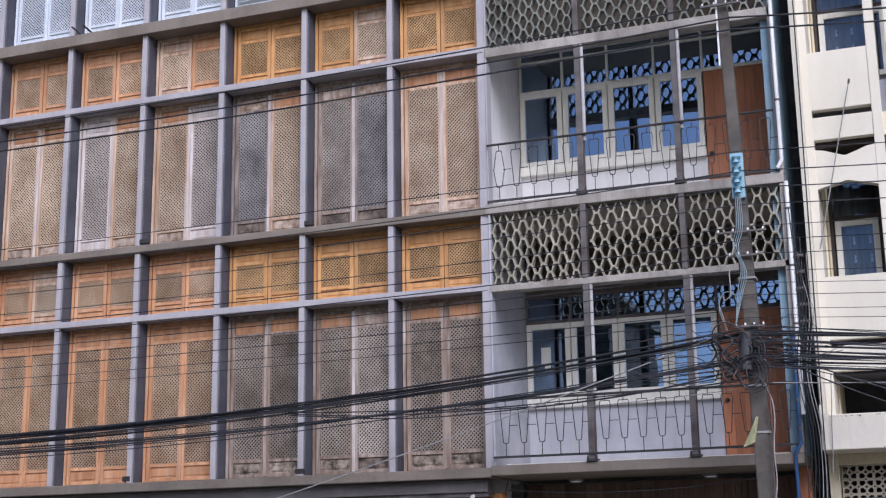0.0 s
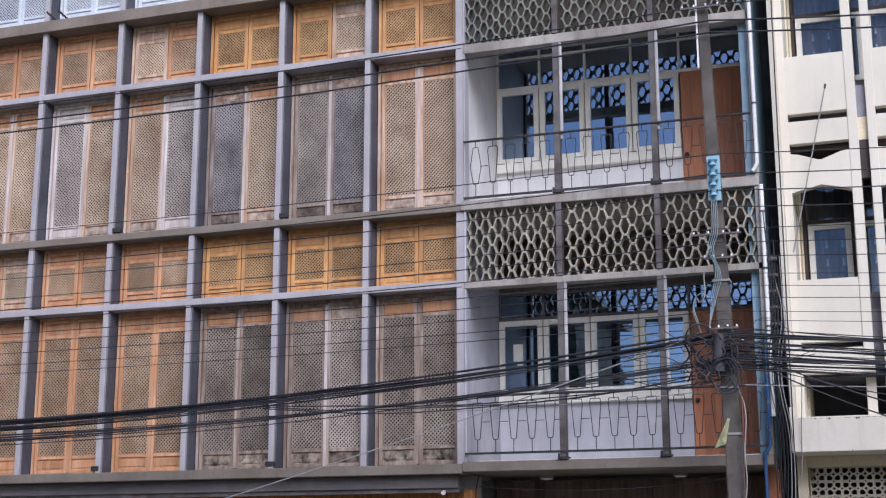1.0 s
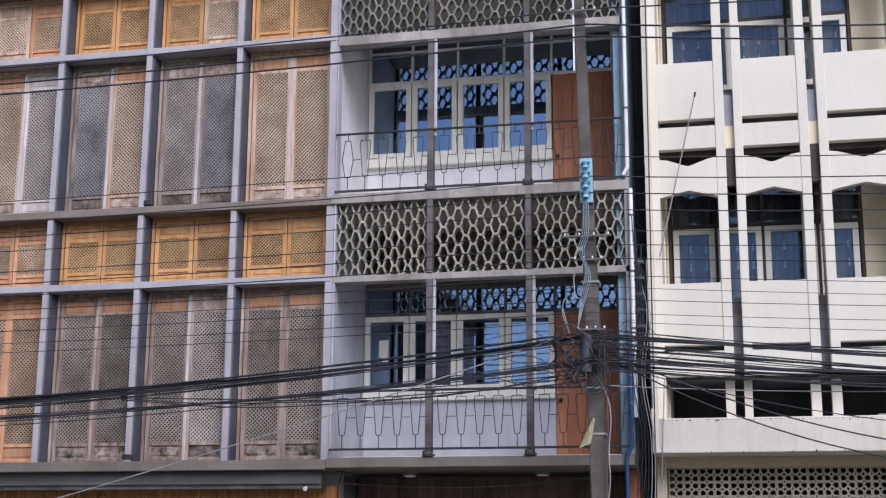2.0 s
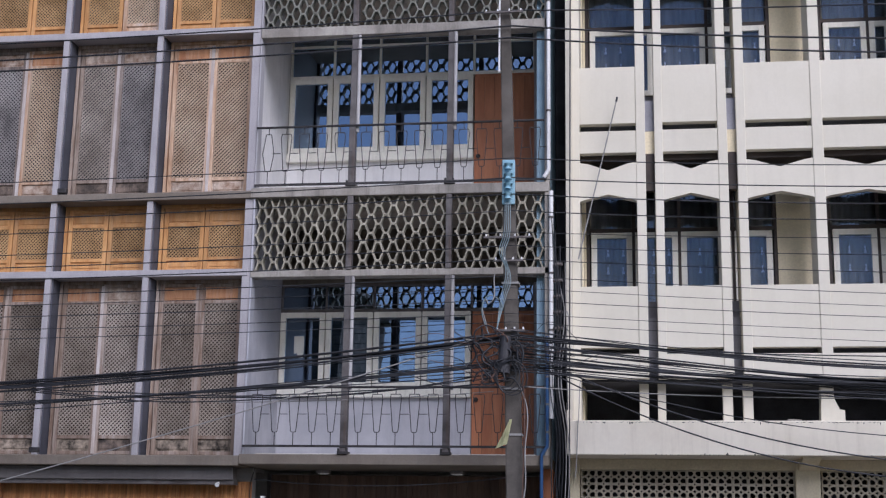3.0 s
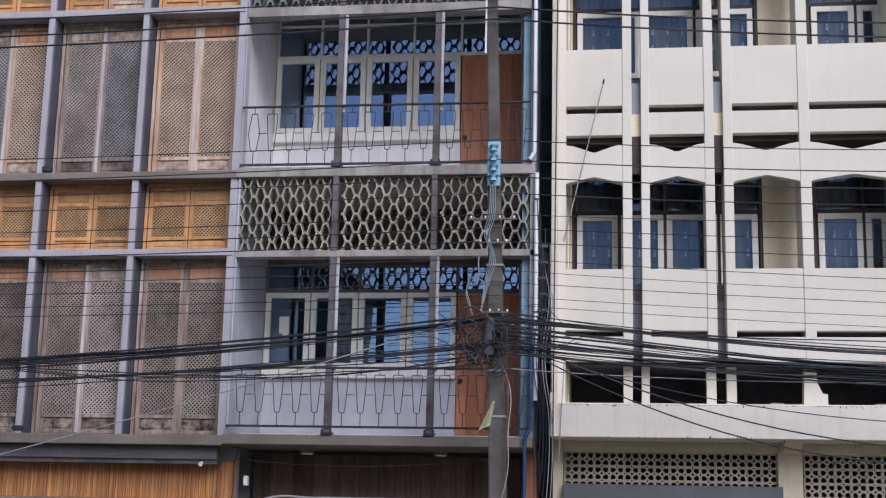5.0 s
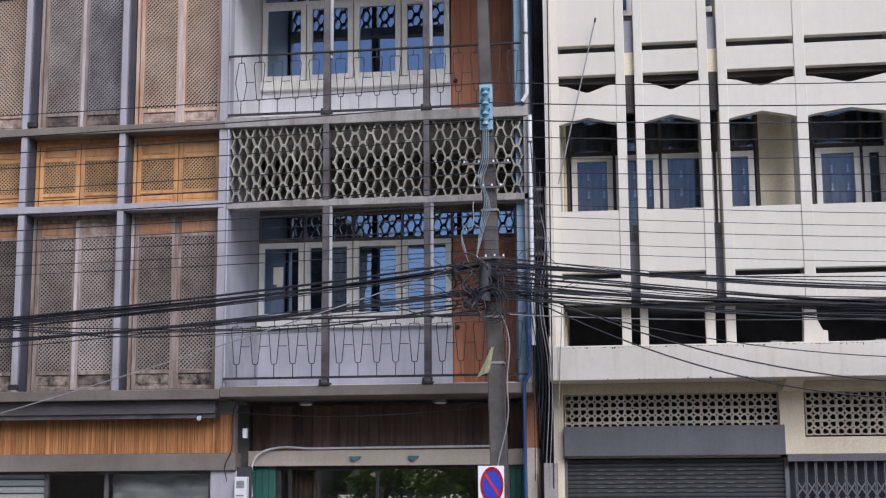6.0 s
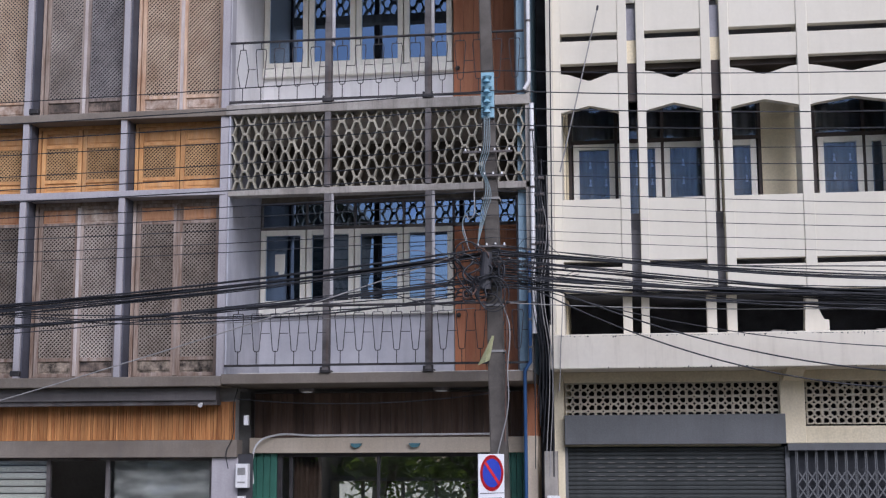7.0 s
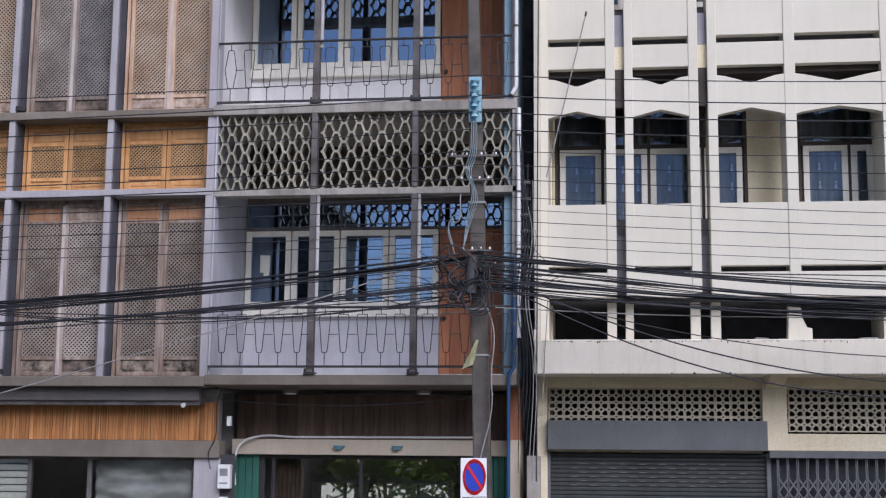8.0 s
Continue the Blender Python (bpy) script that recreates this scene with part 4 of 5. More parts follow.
def band_window(x0, x1, z0, z1, ztr, mull, curtain=True):
    """Brown-framed window with transom lights, casement sashes and a bead-trimmed curtain."""
    w = thing("curtained_window", "tinted window in cream sashes with a bead-trimmed olive curtain", "window", (0, YW, 0), "curtained windows")
    bm = bmesh.new()
    for d in ((x0, x0 + 0.045, 0, 0.1, z0, z1), (x1 - 0.045, x1, 0, 0.1, z0, z1), (x0, x1, 0.002, 0.098, z1 - 0.045, z1), (x0, x1, 0.002, 0.098, z0, z0 + 0.05), (x0, x1, 0.002, 0.098, ztr - 0.03, ztr + 0.03)):
        box(bm, *d, 0.004)
    for x in mull:
        box(bm, x - 0.022, x + 0.022, 0.001, 0.099, z0 + 0.05, z1 - 0.045, 0.004)
    part("frame", bm, M_BROWN, w, "dark brown frame")
    xs = [x0 + 0.045, *mull, x1 - 0.045]
    for a, b in zip(xs, xs[1:]):
        a, b = a + 0.02, b - 0.02
        bm = bmesh.new()
        f = 0.075
        for d in ((a, a + f, -0.02, 0.05, z0 + 0.05, ztr - 0.03), (b - f, b, -0.02, 0.05, z0 + 0.05, ztr - 0.03), (a + f, b - f, -0.018, 0.048, z0 + 0.05, z0 + 0.05 + f), (a + f, b - f, -0.018, 0.048, ztr - 0.03 - f, ztr - 0.03)):
            box(bm, *d, 0.005)
        part("sash", bm, M_FRAME, w, "cream sash")
        p = boxpart("pane", (a + f, b - f, 0.02, 0.026, z0 + 0.05 + f, ztr - 0.03 - f), M_GLASSR, w)
        p.visible_shadow = False
        p = boxpart("pane", (a, b, 0.03, 0.036, ztr + 0.03, z1 - 0.045), M_GLASSR, w)
        p.visible_shadow = False
    if curtain:
        cu = thing("curtain", "olive net curtain with two rows of white bead drops", "curtain", (0, YW + 0.16, 0), "bead-trimmed curtains")
        bm = bmesh.new()
        n = int((x1 - x0) / 0.025)
        cols = []
        for i in range(n + 1):
            x = x0 + (x1 - x0) * i / n
            y = 0.022 * math.sin(x * 46) + 0.012 * math.sin(x * 19 + 1)
            cols.append([bm.verts.new((x, y, z)) for z in (z0 + 0.02, (z0 + z1) / 2, z1)])
        for c0, c1 in zip(cols, cols[1:]):
            for j in range(2):
                bm.faces.new((c0[j], c1[j], c1[j + 1], c0[j + 1]))
        bmesh.ops.solidify(bm, geom=bm.faces[:], thickness=0.004)
        part("cloth", bm, M_CURTAIN, cu, smooth=True)
        bm = bmesh.new()
        for zr in (ztr - 0.28, ztr - 0.52):
            for i in range(int((x1 - x0) / 0.2) + 1):
                x = x0 + 0.08 + i * 0.2
                if x < x1 - 0.03:
                    rod(bm, (x, -0.06, zr - 0.045), (x, -0.06, zr + 0.015), 0.021, 0.004, n=6)
                    rod(bm, (x, -0.06, zr + 0.018), (x, -0.06, zr + 0.045), 0.012, 0.012, n=6)
        part("bead_drops", bm, M_PVC, cu, "white bead drops")


for z0, z1, ztr, mulls in ((5.335, 7.10, 6.49, (4.965, 5.56, 6.25)), (8.30, 10.5, 9.33, (5.28, 5.98))):
    for a, b in ((4.30, 4.345), (6.815, 7.45)):
        boxpart("window_pier", (a, b, YW - 0.02, YW + 0.14, z0, z1), M_CREAM, rt, "cream plaster pier between the windows")
    boxpart("window_head", (XR0 + 0.12, XR1 - 0.15, YW, YW + 0.14, z1, z1 + 0.1), M_CREAM, rt)
    boxpart("window_apron", (XR0 + 0.12, XR1 - 0.15, YW, YW + 0.14, z0 - 0.6, z0), M_CREAM, rt)
    band_window(4.345, 6.815, z0, z1, ztr, mulls)
    band_window(7.45, 8.45, z0, z1, ztr, (8.09,))
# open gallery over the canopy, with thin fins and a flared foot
# gallery depth closed by a wall coloured as shade
boxpart("gallery_wall", (XR0 + 0.1, XR1 - 0.1, 1.6, 1.7, 3.9, 4.4), M_GAP, rt, "near-black wall for the shade deep in the gallery")
for a, b in ((5.01, 5.125), (5.235, 5.335), (6.03, 6.15), (6.275, 6.395)):
    boxpart("gallery_post", (a, b, 0.50, 0.64, 3.88, 4.421), M_WHITE, rt, chamfer=0.006)
bm = bmesh.new()
prism(bm, [(7.19, 3.88), (7.48, 3.88), (7.48, 4.06), (7.42, 4.07), (7.36, 4.2), (7.35, 4.421), (7.21, 4.421), (7.205, 4.2)], 0.46, 0.66)
part("flared_foot", bm, M_WHITE, rt)
boxpart("canopy", (4.135, 9.6, -0.10, 1.2, 3.468, 3.88), M_CANOPY, rt, "white canopy slab with a stained top edge", chamfer=0.012)
bm = bmesh.new()
prism(bm, [(4.135, 3.88), (4.20, 3.88), (4.20, 4.0), (4.135, 4.0)], -0.10, 0.15)
part("canopy_upstand", bm, M_CANOPY, rt)
boxpart("lower_beam", (4.20, 9.6, 0.58, 0.80, 3.335, 3.467), M_CREAM, rt, chamfer=0.008)
for x0, x1, z0 in ((4.135, 4.26, 0.0), (6.87, 7.165, 2.584), (9.3, 9.6, 0.0)):
    boxpart("pillar", (x0, x1, 0.55, 0.85, z0, 3.467), M_CREAM, rt, chamfer=0.008)
bm = bmesh.new()
ends = [[bm.verts.new((x, y, z)) for y, z in ((-0.02, 3.467), (0.549, 3.467), (0.549, 3.33), (0.02, 3.44))] for x in (6.91, 7.12)]
bm.faces.new(ends[0])
bm.faces.new(ends[1][::-1])
for i in range(4):
    bm.faces.new((ends[0][i], ends[0][(i + 1) % 4], ends[1][(i + 1) % 4], ends[1][i]))
part("bracket", bm, M_CREAM, rt, "tapered bracket under the canopy")
boxpart("lintel", (7.165, 9.3, 0.57, 0.80, 2.585, 2.79), M_CREAM, rt, chamfer=0.006)
boxpart("lintel", (4.26, 6.87, 0.62, 0.80, 2.55, 2.80), M_CREAM, rt, chamfer=0.006)
# near-black sheet giving the vent holes their darkness
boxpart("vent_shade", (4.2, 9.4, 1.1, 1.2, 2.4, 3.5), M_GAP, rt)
boxpart("shutter_housing", (4.268, 6.91, 0.40, 0.66, 2.577, 2.935), M_HOUSING, rt, "grey steel roller shutter housing", chamfer=0.008)

# roller shutter with rows of slots, and a folding lattice gate
rs = thing("roller_shutter", "closed grey steel roller shutter with rows of oval slots", "shutter", (4.26, 0.62, 0.0))
sb, hb = bmesh.new(), bmesh.new()
prof = [(-0.010, 0.0), (-0.020, 0.012), (-0.020, 0.036), (-0.010, 0.050), (0.0, 0.052), (0.0, 0.0)]
f0 = [sb.verts.new((0, y, z)) for y, z in prof]
f1 = [sb.verts.new((2.64, y, z)) for y, z in prof]
for i in range(6):
    sb.faces.new((f0[i], f0[(i + 1) % 6], f1[(i + 1) % 6], f1[i]))
sb.faces.new(f0[::-1])
sb.faces.new(f1)
slat_mesh = mesh_of(sb, "slat", M_SHUTTER)
for i in range(49):
    part("slat", slat_mesh, None, rs).location = (0, 0, i * 0.052)
box(hb, 0, 0.088, -0.025, -0.015, 0, 0.011, 0.001)
slot_mesh = mesh_of(hb, "slot", mat("slot_rim", (0.11, 0.108, 0.10), (0.15, 0.145, 0.135), 3, 40, 0.7))
for r in range(6):
    for i in range(9 if r in (1, 2, 3) else 8):
        part("slot", slot_mesh, None, rs).location = (0.28 + i * 0.24 + (0.12 if r % 2 else 0), 0, (41 + r) * 0.052 + 0.012)
for x0 in (4.245, 6.905):
    boxpart("guide_rail", (x0 - 4.26, x0 - 4.26 + 0.05, -0.06, 0.0, 0, 2.55), M_GREYMETAL, rs)
M_SLATE = mat("sheet_slate", (0.022, 0.025, 0.03), (0.045, 0.048, 0.055), 2, 40, 0.6, streak=0.5, streak_col=(0.03, 0.03, 0.035))
gate = thing("folding_gate", "grey steel folding lattice gate across the shop front", "gate", (6.98, 0.50, 0.0))
up = bmesh.new()
box(up, -0.014, -0.004, -0.012, 0.012, 0.03, 2.50, 0.002)
box(up, 0.004, 0.014, -0.012, 0.012, 0.03, 2.50, 0.002)
up_mesh = mesh_of(up, "upright", M_GREYMETAL)
S = 0.115
for i in range(21):
    part("upright", up_mesh, None, gate).location = (0.05 + i * S, 0, 0)
sc = bmesh.new()
for zc in (0.0, -0.17):
    bar(sc, (0, -0.018, zc - 0.085), (S, -0.018, zc + 0.085), 0.016, 0.004, flat=(0, 1, 0))
    bar(sc, (S, -0.024, zc - 0.085), (0, -0.024, zc + 0.085), 0.016, 0.004, flat=(0, 1, 0))
sc_mesh = mesh_of(sc, "scissor_bar", M_GREYMETAL)
for zc in (0.5, 1.3, 2.18):
    for i in range(20):
        part("scissor_bar", sc_mesh, None, gate).location = (0.05 + i * S, 0, zc)
boxpart("head_rail", (-0.05, 2.5, -0.06, 0.03, 2.50, 2.583), M_HOUSING, gate)
boxpart("backing", (-0.02, 2.45, 0.10, 0.12, 0.0, 2.50), M_SLATE, gate, "dark sheet panels behind the bars")

# the boarded bands: pine boards and dark boards
for x_from, x_to, y, z0, z1, wmin, wmax, m, owner in ((XL, 0.10, 0.43, 2.658, 3.14, 0.03, 0.058, M_BOARD, left_house), (0.17, 3.79, 1.205, 2.693, 3.27, 0.08, 0.14, M_BOARDDARK, mid)):
    x = x_to
    cache = {}
    while x > x_from + 0.05:
        w = random.choice((wmin, (wmin + wmax) / 2, wmax))
        if w not in cache:
            bm = bmesh.new()
            box(bm, -w + 0.003, 0, 0, 0.022, 0, z1 - z0, 0.003)
            cache[w] = mesh_of(bm, "board", m)
        b = part("board", cache[w], None, owner)
        b.location = (x, y + random.uniform(-0.006, 0.003), z0)
        x -= w

# pierced vent blocks over the shutters
P, PZ = 0.1857, 0.175
vb = bmesh.new()


def loop(pts):
    vs = [vb.verts.new((x * P, -0.035, z * PZ)) for x, z in pts]
    for a, b in zip(vs, vs[1:] + vs[:1]):
        vb.edges.new((a, b))


n_ = 0.075
loop([(0, 0), (0.5 - n_, 0), (0.5, n_), (0.5 + n_, 0), (1, 0), (1, 0.5 - n_), (1 - n_, 0.5), (1, 0.5 + n_), (1, 1), (0.5 + n_, 1), (0.5, 1 - n_), (0.5 - n_, 1), (0, 1), (0, 0.5 + n_), (n_, 0.5), (0, 0.5 - n_)])
loop([(0.5, 0.39), (0.61, 0.5), (0.5, 0.61), (0.39, 0.5)])
for sx in (-1, 1):
    for sz in (-1, 1):
        loop([(0.5 + sx * dx, 0.5 + sz * dz) for dx, dz in ((0.07, 0.22), (0.22, 0.07), (0.33, 0.07), (0.41, 0.16), (0.41, 0.41), (0.16, 0.41), (0.07, 0.33))])
bmesh.ops.triangle_fill(vb, use_beauty=True, edges=vb.edges[:])
ex = bmesh.ops.extrude_face_region(vb, geom=vb.faces[:])
bmesh.ops.translate(vb, verts=[v for v in ex["geom"] if isinstance(v, bmesh.types.BMVert)], vec=(0, 0.07, 0))
vent_mesh = mesh_of(vb, "vent_block", mat("vent_block_cream", (0.44, 0.39, 0.30), (0.55, 0.50, 0.39), 2, 50, 0.85, streak=0.4, streak_col=(0.25, 0.22, 0.17), vary=0.1))
for x0, n in ((4.272, 14), (7.185, 11)):
    for i in range(n):
        for j in range(3):
            part("vent_block", vent_mesh, None, rt).location = (x0 + i * P, 0.66, 2.812 + j * PZ)

# ---- utility pole and what hangs on it ----
pole = thing("utility_pole", "square tapering grey concrete utility pole at the kerb", "utility pole", (3.675, -1.1, 0))
bm = bmesh.new()
r0 = [bm.verts.new((sx * 0.112, sy * 0.112, -0.2)) for sx, sy in ((-1, -1), (1, -1), (1, 1), (-1, 1))]
r1 = [bm.verts.new((sx * 0.046 - 0.265, sy * 0.046, 11.0)) for sx, sy in ((-1, -1), (1, -1), (1, 1), (-1, 1))]
for i in range(4):
    bm.faces.new((r0[i], r0[(i + 1) % 4], r1[(i + 1) % 4], r1[i]))
bm.faces.new(r0[::-1])
bm.faces.new(r1)
bmesh.ops.bevel(bm, geom=[e for e in bm.edges], offset=0.012, segments=2, affect="EDGES")
part("shaft", bm, M_POLE, pole)
for z in (3.60, 4.12, 4.42, 5.35):
    boxpart("steel_strap", (-0.1 - 0.0241 * z, 0.1 - 0.0241 * z, -0.1, 0.1, z, z + 0.025), M_CABLEGREY, pole, "galvanised strap")
rack = thing("insulator_rack", "pale blue steel bracket with stacked spool insulators on the pole", "insulator", (3.522, -1.19, 6.30))
boxpart("bracket", (-0.075, 0.075, -0.03, 0.02, 0, 0.54), M_INSUL, rack, chamfer=0.006)
for z in (0.08, 0.20, 0.32, 0.44):
    bm = bmesh.new()
    rod(bm, (0, -0.09, z - 0.035), (0, -0.09, z), 0.045, 0.026, n=12)
    rod(bm, (0, -0.09, z), (0, -0.09, z + 0.035), 0.026, 0.045, n=12)
    box(bm, -0.05, 0.05, -0.1, -0.03, z + 0.036, z + 0.044)
    part("spool", bm, M_INSUL, rack, smooth=False)
boxpart("conduit", (-0.285, -0.265, -0.082, -0.06, 7.95, 10.4), M_PVC, pole, "white plastic conduit")
for z, w in ((8.70, 0.5), (5.90, 0.6), (5.62, 0.36), (4.80, 0.36), (4.62, 0.5)):
    ca = thing("cable_bracket", "small rusted steel bracket carrying cables at the pole", "bracket", (3.675 - 0.0241 * z, -1.22, z), "cable brackets")
    bm = bmesh.new()
    box(bm, -w * 0.5, w * 0.45, -0.015, 0.015, -0.012, 0.012, 0.003)
    part("arm", bm, M_STEEL, ca)
    for i in range(4):
        bm = bmesh.new()
        xx = -w * 0.45 + i * w * 0.28
        rod(bm, (xx, -0.0, 0.012), (xx, 0.0, 0.04), 0.012, 0.009, n=8)
        part("insulator", bm, M_PVC, ca, "small white insulator")
rag = thing("cloth_rag", "faded green-yellow rag tied to the pole", "cloth", (3.535, -1.225, 3.45))
bm = bmesh.new()
for a in range(5):
    for b in range(7):
        u, v = a / 4, b / 6
        w = 0.03 + 0.10 * (1 - v)
        bm.verts.new((-0.03 + (u - 0.5) * w + 0.06 * v - 0.05 * (1 - v), -0.02 + 0.02 * math.sin(u * 7 + v * 3), 0.33 * v + 0.05 * u * (1 - v)))
bm.verts.ensure_lookup_table()
for a in range(4):
    for b in range(6):
        i = a * 7 + b
        bm.faces.new((bm.verts[i], bm.verts[i + 7], bm.verts[i + 8], bm.verts[i + 1]))
bmesh.ops.solidify(bm, geom=bm.faces[:], thickness=0.004)
part("cloth", bm, M_RAG, rag, smooth=True)

# no-parking sign
sg = thing("no_parking_sign", "white plate with blue no-parking disc and red ring on the pole", "road sign", (3.555, -1.43, 1.605))
sg.rotation_euler = (0, 0, radians(55))
boxpart("plate", (-0.215, 0.215, 0, 0.012, 0.0, 0.86), M_SIGNW, sg, chamfer=0.004)


def disc(name, r_in, r_out, y, m, zc=0.655, n=40, sx=1.0):
    bm = bmesh.new()
    if r_in:
        o = [(r_out * sx * math.cos(2 * math.pi * i / n), r_out * math.sin(2 * math.pi * i / n)) for i in range(n)]
        q = [(r_in * sx * math.cos(2 * math.pi * i / n), r_in * math.sin(2 * math.pi * i / n)) for i in range(n)]
        vo = [bm.verts.new((x, y, z + zc)) for x, z in o]
        vi = [bm.verts.new((x, y, z + zc)) for x, z in q]
        for i in range(n):
            bm.faces.new((vo[i], vo[(i + 1) % n], vi[(i + 1) % n], vi[i]))
        bmesh.ops.solidify(bm, geom=bm.faces[:], thickness=0.002)
    else:
        rod(bm, (0, y, zc), (0, y + 0.002, zc), r_out, n=n)
    return part(name, bm, m, sg)


disc("disc", 0, 0.185, -0.0025, M_SIGNB)
disc("ring", 0.155, 0.195, -0.005, M_SIGNR)
bm = bmesh.new()
bar(bm, (-0.118, -0.0055, 0.655 + 0.118), (0.118, -0.0055, 0.655 - 0.118), 0.036, 0.002, flat=(0, 1, 0))
part("slash", bm, M_SIGNR, sg)
boxpart("divider", (-0.2, 0.2, -0.003, -0.001, 0.435, 0.442), M_INK, sg)
for z, a, b in ((0.36, -0.16, 0.16), (0.29, -0.14, 0.14), (0.21, -0.16, 0.12)):
    boxpart("text_bar", (a, b, -0.003, -0.001, z, z + 0.028), M_INK, sg)

# electricity meter and conduit at the corner of the shop
mt = thing("electricity_meter", "white electricity meter box with cables on the shop pillar", "meter", (0.225, 0.36, 2.06))
boxpart("case", (-0.07, 0.09, -0.06, 0.06, 0, 0.30), M_PVC, mt, chamfer=0.012)
boxpart("window", (-0.04, 0.06, -0.064, -0.061, 0.16, 0.25), M_CABLEGREY, mt)
boxpart("label_bar", (-0.04, 0.06, -0.064, -0.061, 0.06, 0.08), M_CABLEGREY, mt)
boxpart("board", (-0.10, 0.12, 0.061, 0.08, -0.75, 0.42), M_INK, mt, "black backing board")
boxpart("fuse_box", (-0.05, 0.04, -0.02, 0.06, -0.22, -0.10), M_PVC, mt)
boxpart("fuse_box", (-0.05, 0.04, -0.02, 0.06, -0.40, -0.30), M_PVC, mt)
boxpart("junction_box", (0.02, 0.07, -0.03, 0.04, 0.78, 0.90), M_PVC, mt)
fl_ = thing("flood_lamp", "small white spotlight under the awning edge", "lamp", (-0.24, 0.10, 3.10))
bm = bmesh.new()
rod(bm, (0, 0, 0.0), (0.0, -0.05, -0.02), 0.02, 0.03, n=12)
part("head", bm, M_PVC, fl_)
bm = bmesh.new()
rod(bm, (0, 0, 0), (0, 0.05, 0.02), 0.012, n=8)
part("stem", bm, M_STEEL, fl_)
# a thin pole leaning on the white parapet
rd = thing("leaning_rod", "thin pale bamboo rod leaning from the window over the parapet", "rod", (0, 0, 0))
bm = bmesh.new()
rod(bm, (4.28, 0.06, 5.9), (4.78, 0.06, 7.98), 0.009, 0.007, n=6)
part("stick", bm, M_CABLEGREY, rd)
bm = bmesh.new()
rod(bm, (4.775, 0.06, 7.95), (4.785, 0.06, 8.01), 0.013, n=6)
part("tip", bm, M_INK, rd)
jb = thing("pipe_box", "small grey concrete service box beside the roller shutter", "box", (4.02, 0.30, 0))
boxpart("body", (0.0, 0.16, 0, 0.2, 0, 2.50), M_CONC, jb, chamfer=0.008)
boxpart("cover", (0.03, 0.19, -0.06, -0.002, 1.72, 1.97), M_PVC, jb, "white meter cover", chamfer=0.01)

# black mould flakes along the canopy edges
bm = bmesh.new()
rf = random.Random(5)
for k in range(260):
    top = rf.random() < 0.7
    x = rf.gauss(rf.choice((4.5, 5.3, 6.1, 7.4, 8.6)), 0.35) if top else rf.gauss(rf.choice((5.7, 6.2, 8.2)), 0.3)
    w, h = rf.uniform(0.006, 0.03), rf.uniform(0.002, 0.007) if rf.random() < 0.85 else rf.uniform(0.01, 0.03)
    z = 3.859 if top else 3.469
    y = rf.uniform(-0.103, -0.101)
    verts4 = [bm.verts.new(p) for p in ((x, y, z), (x + w, y, z + rf.uniform(-0.003, 0.003)), (x + w * rf.uniform(0.5, 1), y, z + (-h if top else h)), (x + w * rf.uniform(0, 0.4), y, z + (-h if top else h) * rf.uniform(0.5, 1)))]
    bm.faces.new(verts4)
bmesh.ops.solidify(bm, geom=bm.faces[:], thickness=0.002)
tagged(part("mould_flakes", bm, M_GAP), "black mould flakes along the white canopy edge", "mould", kind="stuff")
# dark rubble and pots left on the canopy
for x, w, h in ((6.75, 0.16, 0.05), (7.02, 0.10, 0.04), (7.95, 0.22, 0.05), (8.35, 0.12, 0.06)):
    rb = thing("rubble_piece", "broken concrete piece lying on the canopy edge", "rubble", (x, 0.05, 3.86), "canopy rubble")
    b2 = bmesh.new()
    box(b2, 0, w, -0.05, 0.05, 0, h, 0.012)
    for v in b2.verts:
        v.co += Vector((rf.uniform(-0.01, 0.01), rf.uniform(-0.01, 0.01), rf.uniform(-0.006, 0.0) if v.co.z > 0.02 else 0))
    part("lump", b2, M_CONC, rb)

# ---- cables ----


def cable(a, b, sag, r, m=None, label="black overhead cable strung past the shophouses", group="overhead cables", name="cable", wob=0.0):
    """A hanging cable from a to b; sag in metres at its middle."""
    m = m or M_CABLE
    cu = bpy.data.curves.new(name, "CURVE")
    cu.dimensions, cu.bevel_depth, cu.bevel_resolution = "3D", r, 1
    sp = cu.splines.new("POLY")
    n = 28
    sp.points.add(n)
    ph = random.uniform(0, 6)
    for i in range(n + 1):
        u = i / n
        sp.points[i].co = (a[0] + (b[0] - a[0]) * u, a[1] + (b[1] - a[1]) * u + wob * 0.5 * math.sin(9 * u + ph), a[2] + (b[2] - a[2]) * u - sag * 4 * u * (1 - u) + wob * math.sin(13 * u + ph) * min(1, 8 * u * (1 - u)), 1)
    cu.materials.append(m)
    return tagged(new(name, cu), label, "cable", group)


PX, PY = 3.56, -1.20
UL = "thin black overhead wire running level past the facades"
UB = "thick black telephone cable in a sagging bundle"
